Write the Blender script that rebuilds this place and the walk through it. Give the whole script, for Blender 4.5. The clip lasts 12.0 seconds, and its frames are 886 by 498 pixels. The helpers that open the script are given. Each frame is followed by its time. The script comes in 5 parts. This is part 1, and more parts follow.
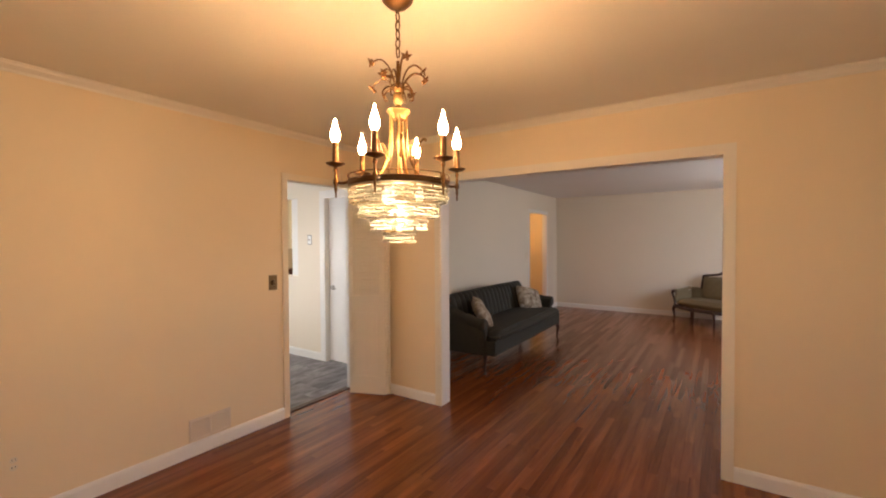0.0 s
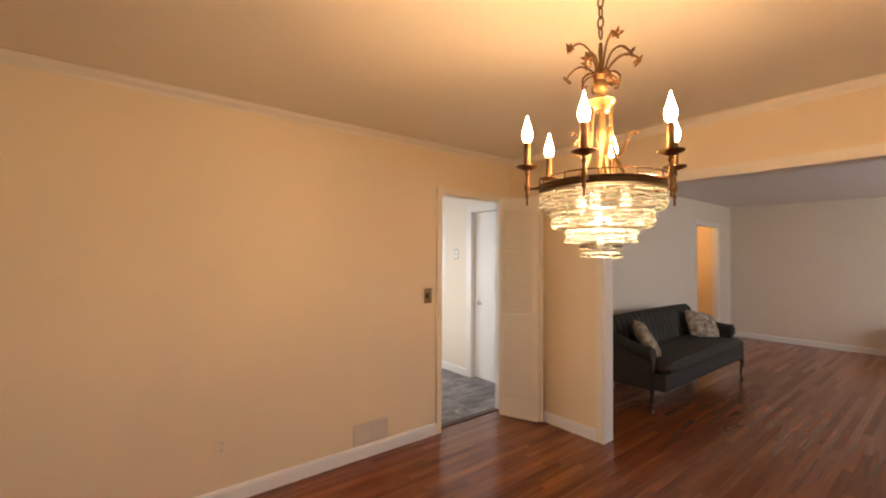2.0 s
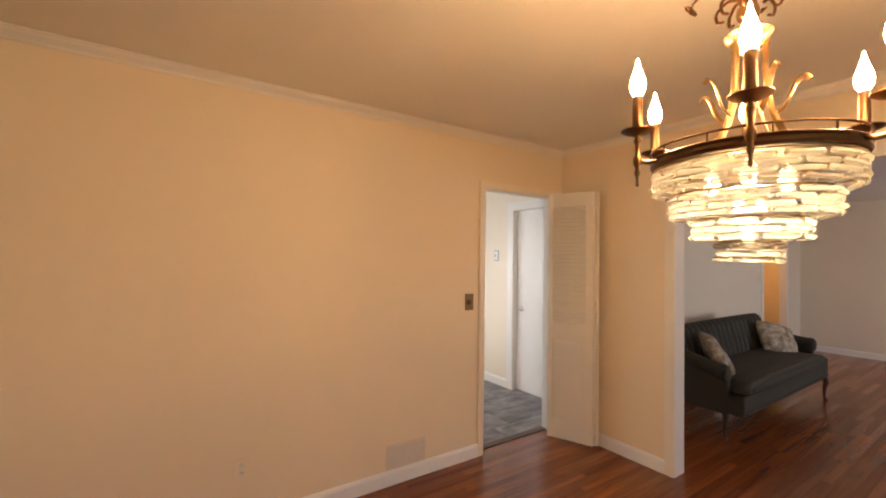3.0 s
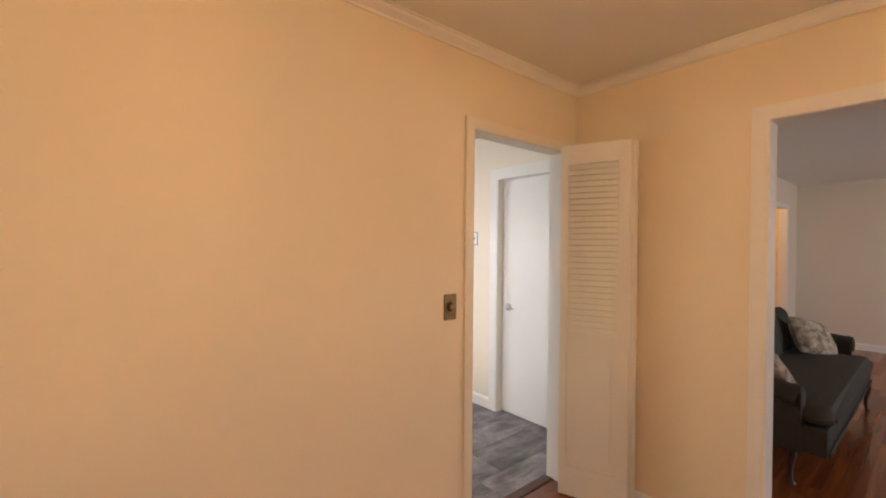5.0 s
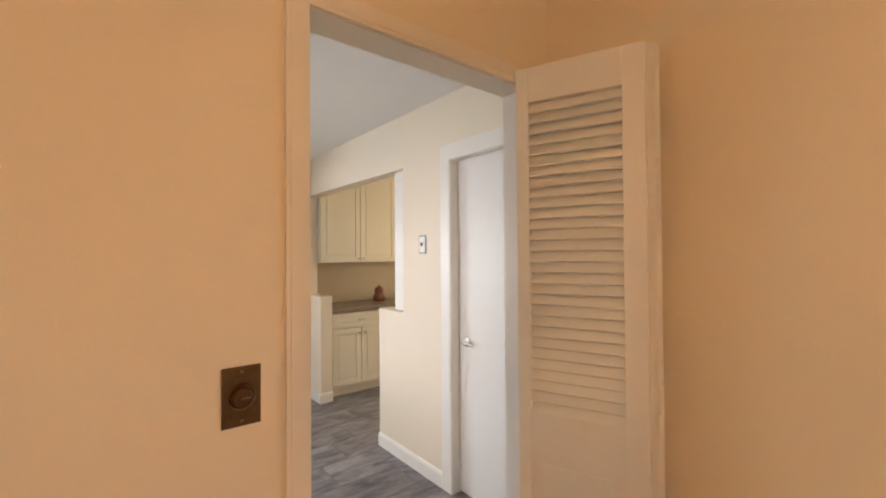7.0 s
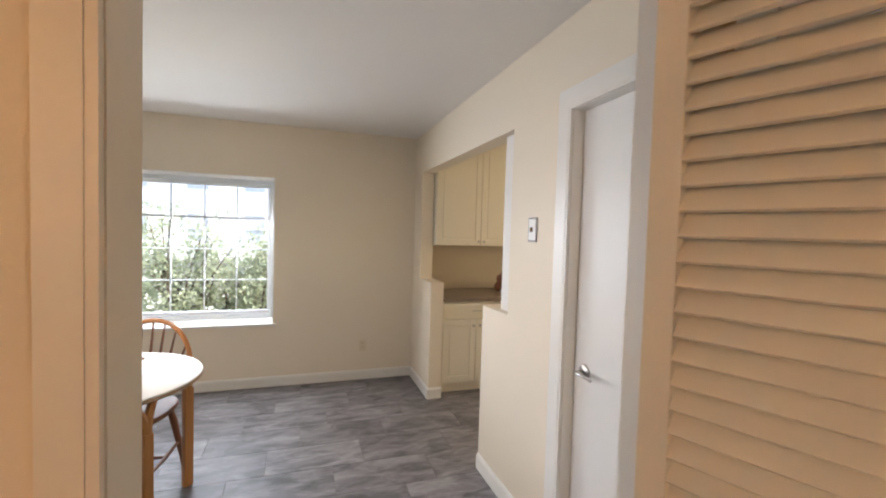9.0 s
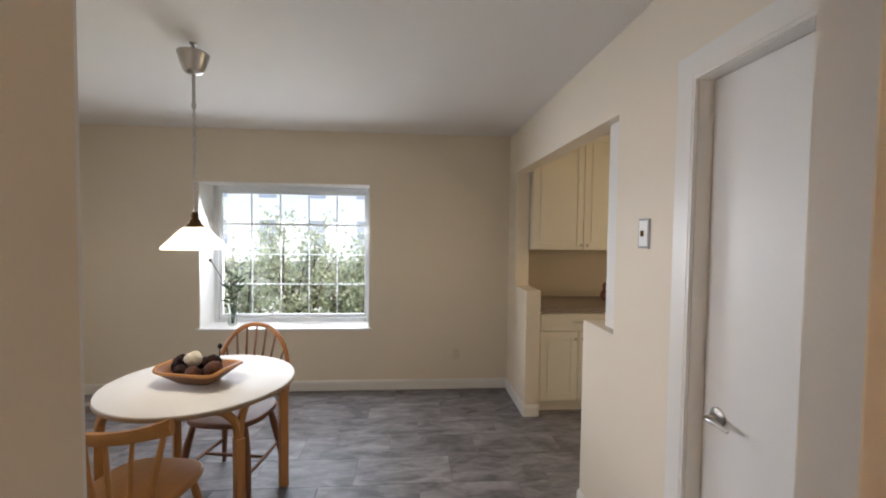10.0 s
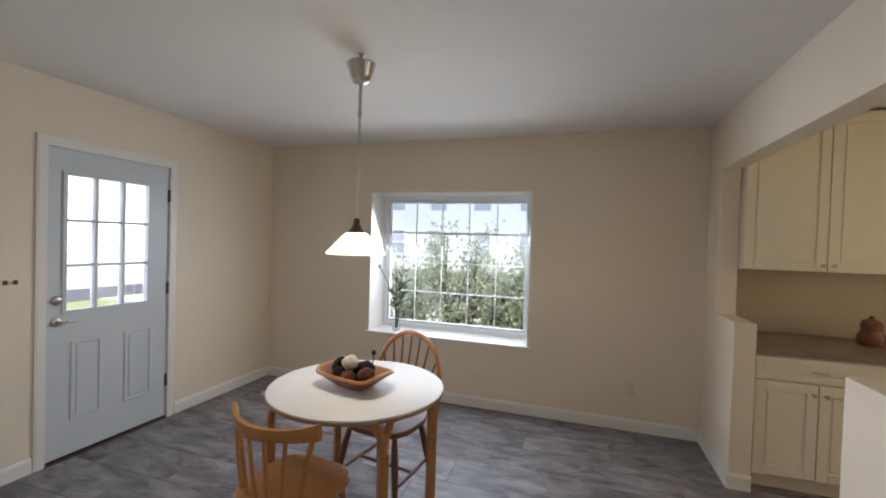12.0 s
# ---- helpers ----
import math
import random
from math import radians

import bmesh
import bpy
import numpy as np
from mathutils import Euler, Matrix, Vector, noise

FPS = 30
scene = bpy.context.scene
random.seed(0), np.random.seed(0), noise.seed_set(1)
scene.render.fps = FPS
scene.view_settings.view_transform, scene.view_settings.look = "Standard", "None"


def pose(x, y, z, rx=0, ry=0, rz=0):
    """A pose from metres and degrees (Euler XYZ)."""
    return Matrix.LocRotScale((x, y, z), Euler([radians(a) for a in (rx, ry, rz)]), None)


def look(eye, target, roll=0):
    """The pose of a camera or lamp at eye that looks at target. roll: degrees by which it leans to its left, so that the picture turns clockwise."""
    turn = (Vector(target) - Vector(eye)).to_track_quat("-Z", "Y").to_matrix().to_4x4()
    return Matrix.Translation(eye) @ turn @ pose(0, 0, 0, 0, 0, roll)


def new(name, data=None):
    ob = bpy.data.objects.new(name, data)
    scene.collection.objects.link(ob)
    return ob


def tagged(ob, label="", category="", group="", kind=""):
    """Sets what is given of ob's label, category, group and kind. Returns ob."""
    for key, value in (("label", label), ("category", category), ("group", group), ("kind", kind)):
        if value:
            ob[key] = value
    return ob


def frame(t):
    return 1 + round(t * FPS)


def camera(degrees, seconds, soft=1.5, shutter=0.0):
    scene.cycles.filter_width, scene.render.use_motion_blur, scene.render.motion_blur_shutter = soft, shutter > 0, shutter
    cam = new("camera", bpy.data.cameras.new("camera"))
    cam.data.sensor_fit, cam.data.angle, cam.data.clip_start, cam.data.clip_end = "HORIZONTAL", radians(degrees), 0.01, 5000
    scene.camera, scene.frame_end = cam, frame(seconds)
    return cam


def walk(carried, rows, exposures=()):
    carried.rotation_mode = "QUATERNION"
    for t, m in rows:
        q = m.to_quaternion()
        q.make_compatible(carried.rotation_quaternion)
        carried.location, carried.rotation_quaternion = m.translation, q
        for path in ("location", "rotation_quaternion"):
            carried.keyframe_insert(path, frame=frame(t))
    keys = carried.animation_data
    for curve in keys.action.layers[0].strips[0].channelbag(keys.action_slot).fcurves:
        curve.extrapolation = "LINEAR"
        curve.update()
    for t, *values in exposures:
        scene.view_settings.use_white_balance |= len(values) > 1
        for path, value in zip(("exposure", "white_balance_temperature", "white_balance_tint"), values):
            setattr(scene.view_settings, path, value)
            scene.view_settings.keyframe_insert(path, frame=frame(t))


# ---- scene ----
cam = camera(93.6, 12.0, 2.0)
PATH = [
    (0, (3.065, -3.111, 1.506), (1.959, -1.445, 1.464), -0.3),
    (0.5, (3.036, -3.107, 1.497), (1.793, -1.541, 1.467), -0.4),
    (1, (2.972, -3.115, 1.482), (1.612, -1.649, 1.468), -0.4),
    (1.5, (2.887, -3.122, 1.498), (1.417, -1.765, 1.503), -0.0),
    (2, (2.785, -3.097, 1.503), (1.222, -1.85, 1.533), 0.3),
    (2.5, (2.653, -3.019, 1.508), (1.02, -1.864, 1.548), 0.4),
    (3, (2.458, -2.949, 1.501), (0.805, -1.824, 1.537), 0.7),
    (4.8, (1.562, -2.399, 1.452), (0.01, -1.139, 1.424), 0.5),
    (5, (1.484, -2.312, 1.454), (-0.055, -1.034, 1.437), 0.5),
    (5.5, (1.313, -2.072, 1.454), (-0.206, -0.771, 1.463), 0.1),
    (6, (1.158, -1.783, 1.455), (-0.334, -0.451, 1.481), -0.6),
    (6.5, (1.039, -1.504, 1.454), (-0.463, -0.184, 1.478), -1.1),
    (6.7, (0.996, -1.397, 1.453), (-0.522, -0.095, 1.48), -1.0),
    (8.3, (0.676, -0.831, 1.471), (-1.098, 0.092, 1.433), 2.0),
    (8.5, (0.634, -0.787, 1.477), (-1.176, 0.063, 1.431), 2.0),
    (9, (0.52, -0.697, 1.491), (-1.375, -0.061, 1.414), 1.7),
    (9.5, (0.427, -0.63, 1.505), (-1.531, -0.232, 1.411), 1.1),
    (10, (0.33, -0.568, 1.513), (-1.663, -0.413, 1.435), 0.7),
    (10.5, (0.241, -0.546, 1.513), (-1.757, -0.607, 1.451), 0.9),
    (11, (0.159, -0.547, 1.499), (-1.824, -0.797, 1.449), 1.4),
    (11.5, (0.092, -0.553, 1.492), (-1.858, -0.993, 1.449), 1.7),
    (12, (0.035, -0.574, 1.495), (-1.869, -1.186, 1.459), 1.8),
]
EXPOSURES = [(0.0, 1.99, 6700, 10), (3.0, 2.02, 6680, 10), (5.0, 2.1, 6480, 10), (6.7, 2.05, 6500, 10), (8.3, 1.98, 6400, 10), (9.0, 1.84, 6300, 10), (9.5, 1.60, 6300, 10), (10.5, 1.24, 6250, 10), (12.0, 1.18, 6080, 10)]
walk(cam, [(t, look(eye, target, roll)) for t, eye, target, roll in PATH], EXPOSURES)

# ---- world, sun, large lights ----
SUN_ELEV, SUN_AZ = 58.0, 74.0  # height of the sun; its bearing from +x towards +y
world = bpy.data.worlds.new("sky")
scene.world = world
world.use_nodes = True
wn = world.node_tree.nodes
sky = wn.new("ShaderNodeTexSky")
sky.sky_type, sky.sun_disc = "NISHITA", False
sky.sun_elevation, sky.sun_rotation = radians(SUN_ELEV), radians(90 - SUN_AZ)
world.node_tree.links.new(sky.outputs[0], wn["Background"].inputs[0])
wn["Background"].inputs[1].default_value = 0.15


def lamp(name, kind, m, energy, color, **settings):
    data = bpy.data.lights.new(name, kind)
    data.energy, data.color = energy, color
    if kind == "AREA":
        data.shape, data.size, data.size_y = "RECTANGLE", settings["size"], settings["size_y"]
    elif kind == "SUN":
        data.angle = settings["angle"]
    else:
        data.shadow_soft_size = settings["soft"]
    ob = new(name, data)
    ob.matrix_world = m
    return tagged(ob, kind="structure")


sa, se = radians(SUN_AZ), radians(SUN_ELEV)
sun_from = Vector((math.cos(sa) * math.cos(se), math.sin(sa) * math.cos(se), math.sin(se)))
lamp("sun", "SUN", look(sun_from * 30, (0, 0, 0)), 5.0, (1.0, 0.94, 0.86), angle=radians(0.5))
WARM = (1.0, 0.58, 0.28)
CANDLE = 112.0  # strength of the candle bulbs
DAY = (0.91, 0.90, 1.0)
# stand-ins for daylight in unseen windows of the living room and dining room
# added lamp at an assumed window, lifts the dining room's walls and floor
lamp("dining_daylight_fill", "AREA", look((5.15, -3.0, 1.5), (0, -2.7, 0.9)), 3.5, DAY, size=1.1, size_y=0.9)
lamp("living_window_light", "AREA", look((5.15, 3.6, 1.55), (0, 3.6, 1.2)), 14, DAY, size=1.3, size_y=1.0)
# warm lamp added in the closed galley to light its cabinets; no window there
lamp("galley_fill_light", "AREA", look((-2.3, 3.15, 1.5), (-2.3, 0, 1.2)), 6.2, (1.0, 0.80, 0.52), size=1.2, size_y=1.0)


# added panels that stand in for daylight: outside the nook window, beyond the back door
lamp("nook_window_light", "AREA", look((-4.06, -1.73, 1.32), (-1.0, -1.55, -0.8)), 18, (0.87, 0.91, 0.97), size=1.5, size_y=1.25)
lamp("back_daylight_fill", "AREA", look((-2.5, -9.5, 1.95), (-1.7, -0.5, 1.6)), 430, DAY, size=3.5, size_y=3.6)


# ---- materials ----
def material(name, base, rough=0.5, metal=0.0, var=0.06, scale=6.0, bump=0.0, bump_scale=60.0, fine=0.03, stretch=(1, 1, 1), rand=0.0, dark=None, contrast=0.0, shift=False, **extra):
    """A painted or solid surface: colour that varies at a large and a fine scale, with fine relief."""
    mat = bpy.data.materials.new(name)
    mat.use_nodes = True
    nodes, links = mat.node_tree.nodes, mat.node_tree.links
    b = nodes["Principled BSDF"]
    b.inputs["Roughness"].default_value, b.inputs["Metallic"].default_value = rough, metal
    for key, value in extra.items():
        b.inputs[key.replace("_", " ")].default_value = value
    tex = nodes.new("ShaderNodeTexCoord")
    mapping = nodes.new("ShaderNodeMapping")
    mapping.inputs["Scale"].default_value = stretch
    links.new(tex.outputs["Object"], mapping.inputs[0])
    if shift:  # every board or tile takes its own stretch of the pattern
        info, geo, far = nodes.new("ShaderNodeObjectInfo"), nodes.new("ShaderNodeNewGeometry"), nodes.new("ShaderNodeMath")
        total = nodes.new("ShaderNodeMath")
        total.operation, far.operation, far.inputs[1].default_value = "ADD", "MULTIPLY", 61.7
        links.new(info.outputs["Random"], total.inputs[0])
        links.new(geo.outputs["Random Per Island"], total.inputs[1])
        links.new(total.outputs[0], far.inputs[0])
        links.new(far.outputs[0], mapping.inputs[1])
    big = nodes.new("ShaderNodeTexNoise")
    big.inputs["Scale"].default_value, big.inputs["Detail"].default_value = scale, 3
    small = nodes.new("ShaderNodeTexNoise")
    small.inputs["Scale"].default_value, small.inputs["Detail"].default_value = bump_scale, 3
    links.new(mapping.outputs[0], big.inputs["Vector"])
    links.new(mapping.outputs[0], small.inputs["Vector"])
    mix = nodes.new("ShaderNodeMix")
    mix.data_type = "RGBA"
    low = dark or [c * (1 - 2 * var) for c in base]
    mix.inputs[6].default_value = (*low, 1)
    mix.inputs[7].default_value = (*[min(1, c * (1 + 0.6 * var)) for c in base], 1)
    if contrast:
        spread = nodes.new("ShaderNodeMapRange")
        spread.inputs[1].default_value, spread.inputs[2].default_value = 0.5 - 0.5 / contrast, 0.5 + 0.5 / contrast
        big.inputs["Detail"].default_value, big.inputs["Roughness"].default_value = 6, 0.62
        big.inputs["Distortion"].default_value = 0.6
        links.new(big.outputs["Fac"], spread.inputs[0])
        links.new(spread.outputs[0], mix.inputs[0])
    else:
        links.new(big.outputs["Fac"], mix.inputs[0])
    hsv = nodes.new("ShaderNodeHueSaturation")
    value = nodes.new("ShaderNodeMapRange")
    value.inputs[3].default_value, value.inputs[4].default_value = 1 - fine, 1 + fine
    links.new(small.outputs["Fac"], value.inputs[0])
    if rand:
        info = nodes.new("ShaderNodeObjectInfo")
        geo = nodes.new("ShaderNodeNewGeometry")
        add = nodes.new("ShaderNodeMath")
        add.operation = "ADD"
        links.new(info.outputs["Random"], add.inputs[0])
        links.new(geo.outputs["Random Per Island"], add.inputs[1])
        fract = nodes.new("ShaderNodeMath")
        fract.operation = "FRACT"
        links.new(add.outputs[0], fract.inputs[0])
        ran = nodes.new("ShaderNodeMapRange")
        ran.inputs[3].default_value, ran.inputs[4].default_value = 1 - rand, 1 + rand
        links.new(fract.outputs[0], ran.inputs[0])
        mul = nodes.new("ShaderNodeMath")
        mul.operation = "MULTIPLY"
        links.new(value.outputs[0], mul.inputs[0])
        links.new(ran.outputs[0], mul.inputs[1])
        links.new(mul.outputs[0], hsv.inputs["Value"])
    else:
        links.new(value.outputs[0], hsv.inputs["Value"])
    links.new(mix.outputs[2], hsv.inputs["Color"])
    links.new(hsv.outputs[0], b.inputs["Base Color"])
    if bump:
        bm_node = nodes.new("ShaderNodeBump")
        bm_node.inputs["Strength"].default_value, bm_node.inputs["Distance"].default_value = bump, 0.004
        links.new(small.outputs["Fac"], bm_node.inputs["Height"])
        links.new(bm_node.outputs[0], b.inputs["Normal"])
    return mat


def glow(name, color, strength):
    mat = bpy.data.materials.new(name)
    mat.use_nodes = True
    b = mat.node_tree.nodes["Principled BSDF"]
    b.inputs["Base Color"].default_value = (*color, 1)
    b.inputs["Emission Color"].default_value = (*color, 1)
    b.inputs["Emission Strength"].default_value = strength
    return mat


def glass(name, color=(1, 1, 1), rough=0.0, frost=0.0, frost_color=(1, 1, 1)):
    """Glass; frost mixes in a share of light-scattering body."""
    mat = bpy.data.materials.new(name)
    mat.use_nodes = True
    nodes, links = mat.node_tree.nodes, mat.node_tree.links
    b = nodes["Principled BSDF"]
    b.inputs["Base Color"].default_value = (*color, 1)
    b.inputs["Roughness"].default_value = rough
    b.inputs["Transmission Weight"].default_value = 1.0
    if frost:
        tr = nodes.new("ShaderNodeBsdfTranslucent")
        tr.inputs[0].default_value = (*frost_color, 1)
        mix = nodes.new("ShaderNodeMixShader")
        mix.inputs[0].default_value = frost
        links.new(b.outputs[0], mix.inputs[1])
        links.new(tr.outputs[0], mix.inputs[2])
        links.new(mix.outputs[0], nodes["Material Output"].inputs[0])
    return mat


def pane_glass(name):
    """A thin window pane: clear, with a mirror gloss that grows at grazing angles."""
    mat = bpy.data.materials.new(name)
    mat.use_nodes = True
    nodes, links = mat.node_tree.nodes, mat.node_tree.links
    nodes.remove(nodes["Principled BSDF"])
    clear, gloss = nodes.new("ShaderNodeBsdfTransparent"), nodes.new("ShaderNodeBsdfGlossy")
    gloss.inputs["Roughness"].default_value = 0.0
    fres, mix = nodes.new("ShaderNodeFresnel"), nodes.new("ShaderNodeMixShader")
    fres.inputs[0].default_value = 1.5
    links.new(fres.outputs[0], mix.inputs[0])
    links.new(clear.outputs[0], mix.inputs[1])
    links.new(gloss.outputs[0], mix.inputs[2])
    links.new(mix.outputs[0], nodes["Material Output"].inputs[0])
    return mat


def wood(name, dark, light, rough, along="Y", grain=40.0, rand=0.0, bump=0.15, coat=0.0, shift=False, contrast=0.0):
    """Wood with long grain along one axis of the object."""
    s = {"X": (0.06, 1, 1), "Y": (1, 0.06, 1), "Z": (1, 1, 0.06)}[along]
    mat = material(name, light, rough, var=0.1, scale=grain * 0.35, bump=bump, bump_scale=grain * 3, fine=0.12, stretch=s, rand=rand, dark=dark, shift=shift, contrast=contrast)
    b = mat.node_tree.nodes["Principled BSDF"]
    b.inputs["Coat Weight"].default_value, b.inputs["Coat Roughness"].default_value = coat, 0.18
    if coat and rand:  # worn and polished boards side by side
        nodes, links = mat.node_tree.nodes, mat.node_tree.links
        worn = nodes.new("ShaderNodeMapRange")
        worn.inputs[3].default_value, worn.inputs[4].default_value = 0.05, 1.6 * coat
        pick = [n for n in nodes if n.type == "MATH" and n.operation == "FRACT"][0]
        links.new(pick.outputs[0], worn.inputs[0])
        links.new(worn.outputs[0], b.inputs["Coat Weight"])
        b.inputs["Specular IOR Level"].default_value = 0.3
    return mat


def leafy(name, base, shine):
    """Leaves: a green face, with daylight passing through."""
    mat = material(name, base, 0.45, var=0.4, scale=3, fine=0.1, rand=0.4)
    nodes, links = mat.node_tree.nodes, mat.node_tree.links
    tr, mix = nodes.new("ShaderNodeBsdfTranslucent"), nodes.new("ShaderNodeMixShader")
    tr.inputs[0].default_value, mix.inputs[0].default_value = (*shine, 1), 0.45
    links.new(nodes["Principled BSDF"].outputs[0], mix.inputs[1])
    links.new(tr.outputs[0], mix.inputs[2])
    links.new(mix.outputs[0], nodes["Material Output"].inputs[0])
    return mat


M_WALL = material("cream_wall_paint", (0.81, 0.665, 0.45), 0.6, var=0.02, scale=1.5, bump=0.12, bump_scale=220, fine=0.02)
M_LWALL = material("pale_greige_wall_paint", (0.77, 0.69, 0.57), 0.6, var=0.02, scale=1.5, bump=0.12, bump_scale=220, fine=0.02)
M_KWALL = material("ivory_wall_paint", (0.81, 0.725, 0.595), 0.6, var=0.02, scale=1.5, bump=0.12, bump_scale=220, fine=0.02)
M_DCEIL = material("cream_ceiling_paint", (0.88, 0.84, 0.73), 0.8, var=0.03, scale=1.2, bump=0.25, bump_scale=160, fine=0.02)
M_CEIL = material("ceiling_paint", (0.84, 0.81, 0.78), 0.8, var=0.02, scale=1.2, bump=0.2, bump_scale=160, fine=0.02)
M_TRIM = material("white_trim_paint", (0.82, 0.80, 0.76), 0.35, var=0.02, scale=4, bump=0.04, bump_scale=120, fine=0.02)
M_CASING = material("cream_casing_paint", (0.82, 0.72, 0.55), 0.42, var=0.02, scale=4, bump=0.04, bump_scale=120, fine=0.02)
M_DOOR = material("white_door_paint", (0.82, 0.81, 0.79), 0.4, var=0.015, scale=3, bump=0.05, bump_scale=150, fine=0.015)
M_GREYDOOR = material("pale_grey_door_paint", (0.60, 0.64, 0.68), 0.4, var=0.02, scale=3, bump=0.05, bump_scale=150, fine=0.02)
M_LOUVER = material("cream_door_paint", (0.80, 0.74, 0.62), 0.45, var=0.02, scale=5, bump=0.05, bump_scale=120, fine=0.02)
M_OAK = wood("red_oak_strip", (0.096, 0.026, 0.0075), (0.295, 0.086, 0.023), 0.27, "Y", 45, rand=0.27, bump=0.03, coat=0.4, shift=True, contrast=1.7)
M_GAP = material("floor_gap", (0.15, 0.05, 0.02), 0.8)
M_TILE = material("grey_slate_look_tile", (0.290, 0.276, 0.294), 0.5, contrast=3.0, var=0.2, scale=10, bump=0.1, bump_scale=60, fine=0.24, stretch=(1, 0.36, 1), rand=0.16, dark=(0.105, 0.098, 0.108), shift=True)
M_GROUT = material("grey_grout", (0.24, 0.22, 0.205), 0.9)
M_BRASS = material("polished_brass", (0.34, 0.225, 0.098), 0.34, 1.0, var=0.08, scale=20, fine=0.05)
M_BRONZE = material("dark_bronze", (0.16, 0.09, 0.04), 0.4, 0.9, var=0.1, scale=25, fine=0.06)
M_AGED = material("aged_brass", (0.19, 0.10, 0.040), 0.38, 1.0, var=0.15, scale=25, fine=0.08)
M_NICKEL = material("brushed_nickel", (0.52, 0.50, 0.47), 0.3, 1.0, var=0.05, scale=20, fine=0.05)
M_STEEL = material("dull_steel_plate", (0.30, 0.29, 0.28), 0.5, 0.8, var=0.05, scale=20, fine=0.05)
M_BULB = glow("lit_candle_bulb", WARM, CANDLE)
M_INNER = glow("lit_inner_bulb", (1.0, 0.78, 0.48), 0.6)
M_CRYSTAL = glass("cut_crystal", (1.0, 0.98, 0.95), 0.03, 0.36, (1.0, 0.94, 0.80))
M_PANE = pane_glass("window_glass")
M_CLEAR = glass("clear_glass", (0.95, 1.0, 0.98))
M_VINYL = material("white_window_vinyl", (0.80, 0.82, 0.84), 0.35, var=0.02, fine=0.02)
M_SOFA = material("grey_green_sofa_cloth", (0.042, 0.039, 0.029), 0.7, var=0.15, scale=9, bump=0.3, bump_scale=380, fine=0.15, Specular_IOR_Level=0.3)
M_PILLOW = material("pale_floral_cushion_cloth", (0.42, 0.37, 0.29), 0.85, contrast=3.5, var=0.3, scale=16, bump=0.3, bump_scale=300, fine=0.1, dark=(0.16, 0.10, 0.055))
M_SETTEE = material("olive_gold_settee_cloth", (0.20, 0.155, 0.085), 0.7, var=0.12, scale=12, bump=0.3, bump_scale=320, fine=0.12)
M_DARKWOOD = wood("dark_mahogany", (0.020, 0.009, 0.006), (0.050, 0.020, 0.011), 0.45, "X", 40)
M_BIRCH = wood("honey_birch", (0.36, 0.155, 0.045), (0.52, 0.255, 0.085), 0.35, "Z", 30, bump=0.05)
M_BIRCHX = wood("honey_birch_seat", (0.36, 0.155, 0.045), (0.52, 0.255, 0.085), 0.35, "X", 30, bump=0.05)
M_CHERRY = wood("brown_stained_wood", (0.12, 0.045, 0.02), (0.22, 0.09, 0.04), 0.5, "Z", 30, bump=0.05)
M_BOW = wood("amber_stained_wood", (0.30, 0.12, 0.035), (0.46, 0.20, 0.07), 0.3, "Z", 30, bump=0.05)
M_LAMINATE = material("white_laminate", (0.76, 0.74, 0.71), 0.48, var=0.02, scale=5, fine=0.015)
M_EDGE = wood("laminated_table_edge", (0.24, 0.15, 0.085), (0.38, 0.26, 0.16), 0.5, "X", 30)
M_OPAL = glass("opal_glass", (1, 0.98, 0.94), 0.3, 0.8, (1.0, 0.96, 0.88))
M_CAB = material("cream_cabinet_paint", (0.80, 0.75, 0.63), 0.4, var=0.02, scale=4, fine=0.02)
M_COUNTER = material("brown_speckled_laminate", (0.30, 0.24, 0.185), 0.3, var=0.3, scale=60, fine=0.25, bump_scale=220, dark=(0.10, 0.075, 0.055))
M_SPLASH = material("tan_backsplash", (0.50, 0.42, 0.31), 0.45, var=0.04, scale=3, fine=0.03)
M_TERRA = material("brown_earthenware", (0.22, 0.085, 0.045), 0.45, var=0.2, scale=18, fine=0.08)
M_BOWLWOOD = wood("carved_bowl_wood", (0.12, 0.045, 0.018), (0.30, 0.13, 0.05), 0.45, "X", 28)
M_DARKBALL = material("dark_dried_pod", (0.026, 0.010, 0.007), 0.8, var=0.3, scale=40, bump=0.8, bump_scale=90, fine=0.3, Specular_IOR_Level=0.2)
M_BROWNBALL = material("brown_dried_pod", (0.11, 0.038, 0.018), 0.7, var=0.3, scale=40, bump=0.6, bump_scale=90, fine=0.25, Specular_IOR_Level=0.25)
M_WHITEBALL = material("cream_woven_ball", (0.55, 0.50, 0.40), 0.8, var=0.2, scale=50, bump=0.7, bump_scale=110, fine=0.2)
M_PLATE = material("aged_brass_plate", (0.20, 0.12, 0.05), 0.4, 0.85, var=0.2, scale=30, fine=0.1)
M_IVORY = material("ivory_plastic", (0.74, 0.65, 0.50), 0.4, var=0.02, fine=0.02)
# Near black: rubber, and the shade put into slots and the vent.
M_DARK = material("near_black", (0.012, 0.011, 0.010), 0.8)
M_LEAF = leafy("green_shrub_leaf", (0.34, 0.37, 0.26), (0.50, 0.55, 0.36))
M_BARK = material("grey_brown_bark", (0.11, 0.08, 0.055), 0.9, var=0.3, scale=20, bump=0.5, bump_scale=60)
M_LAWN = material("lawn", (0.24, 0.27, 0.11), 0.9, var=0.25, scale=2.5, bump=0.6, bump_scale=90, fine=0.2)
M_SIDING = material("white_siding", (0.85, 0.84, 0.81), 0.6, var=0.03, scale=2, fine=0.03)
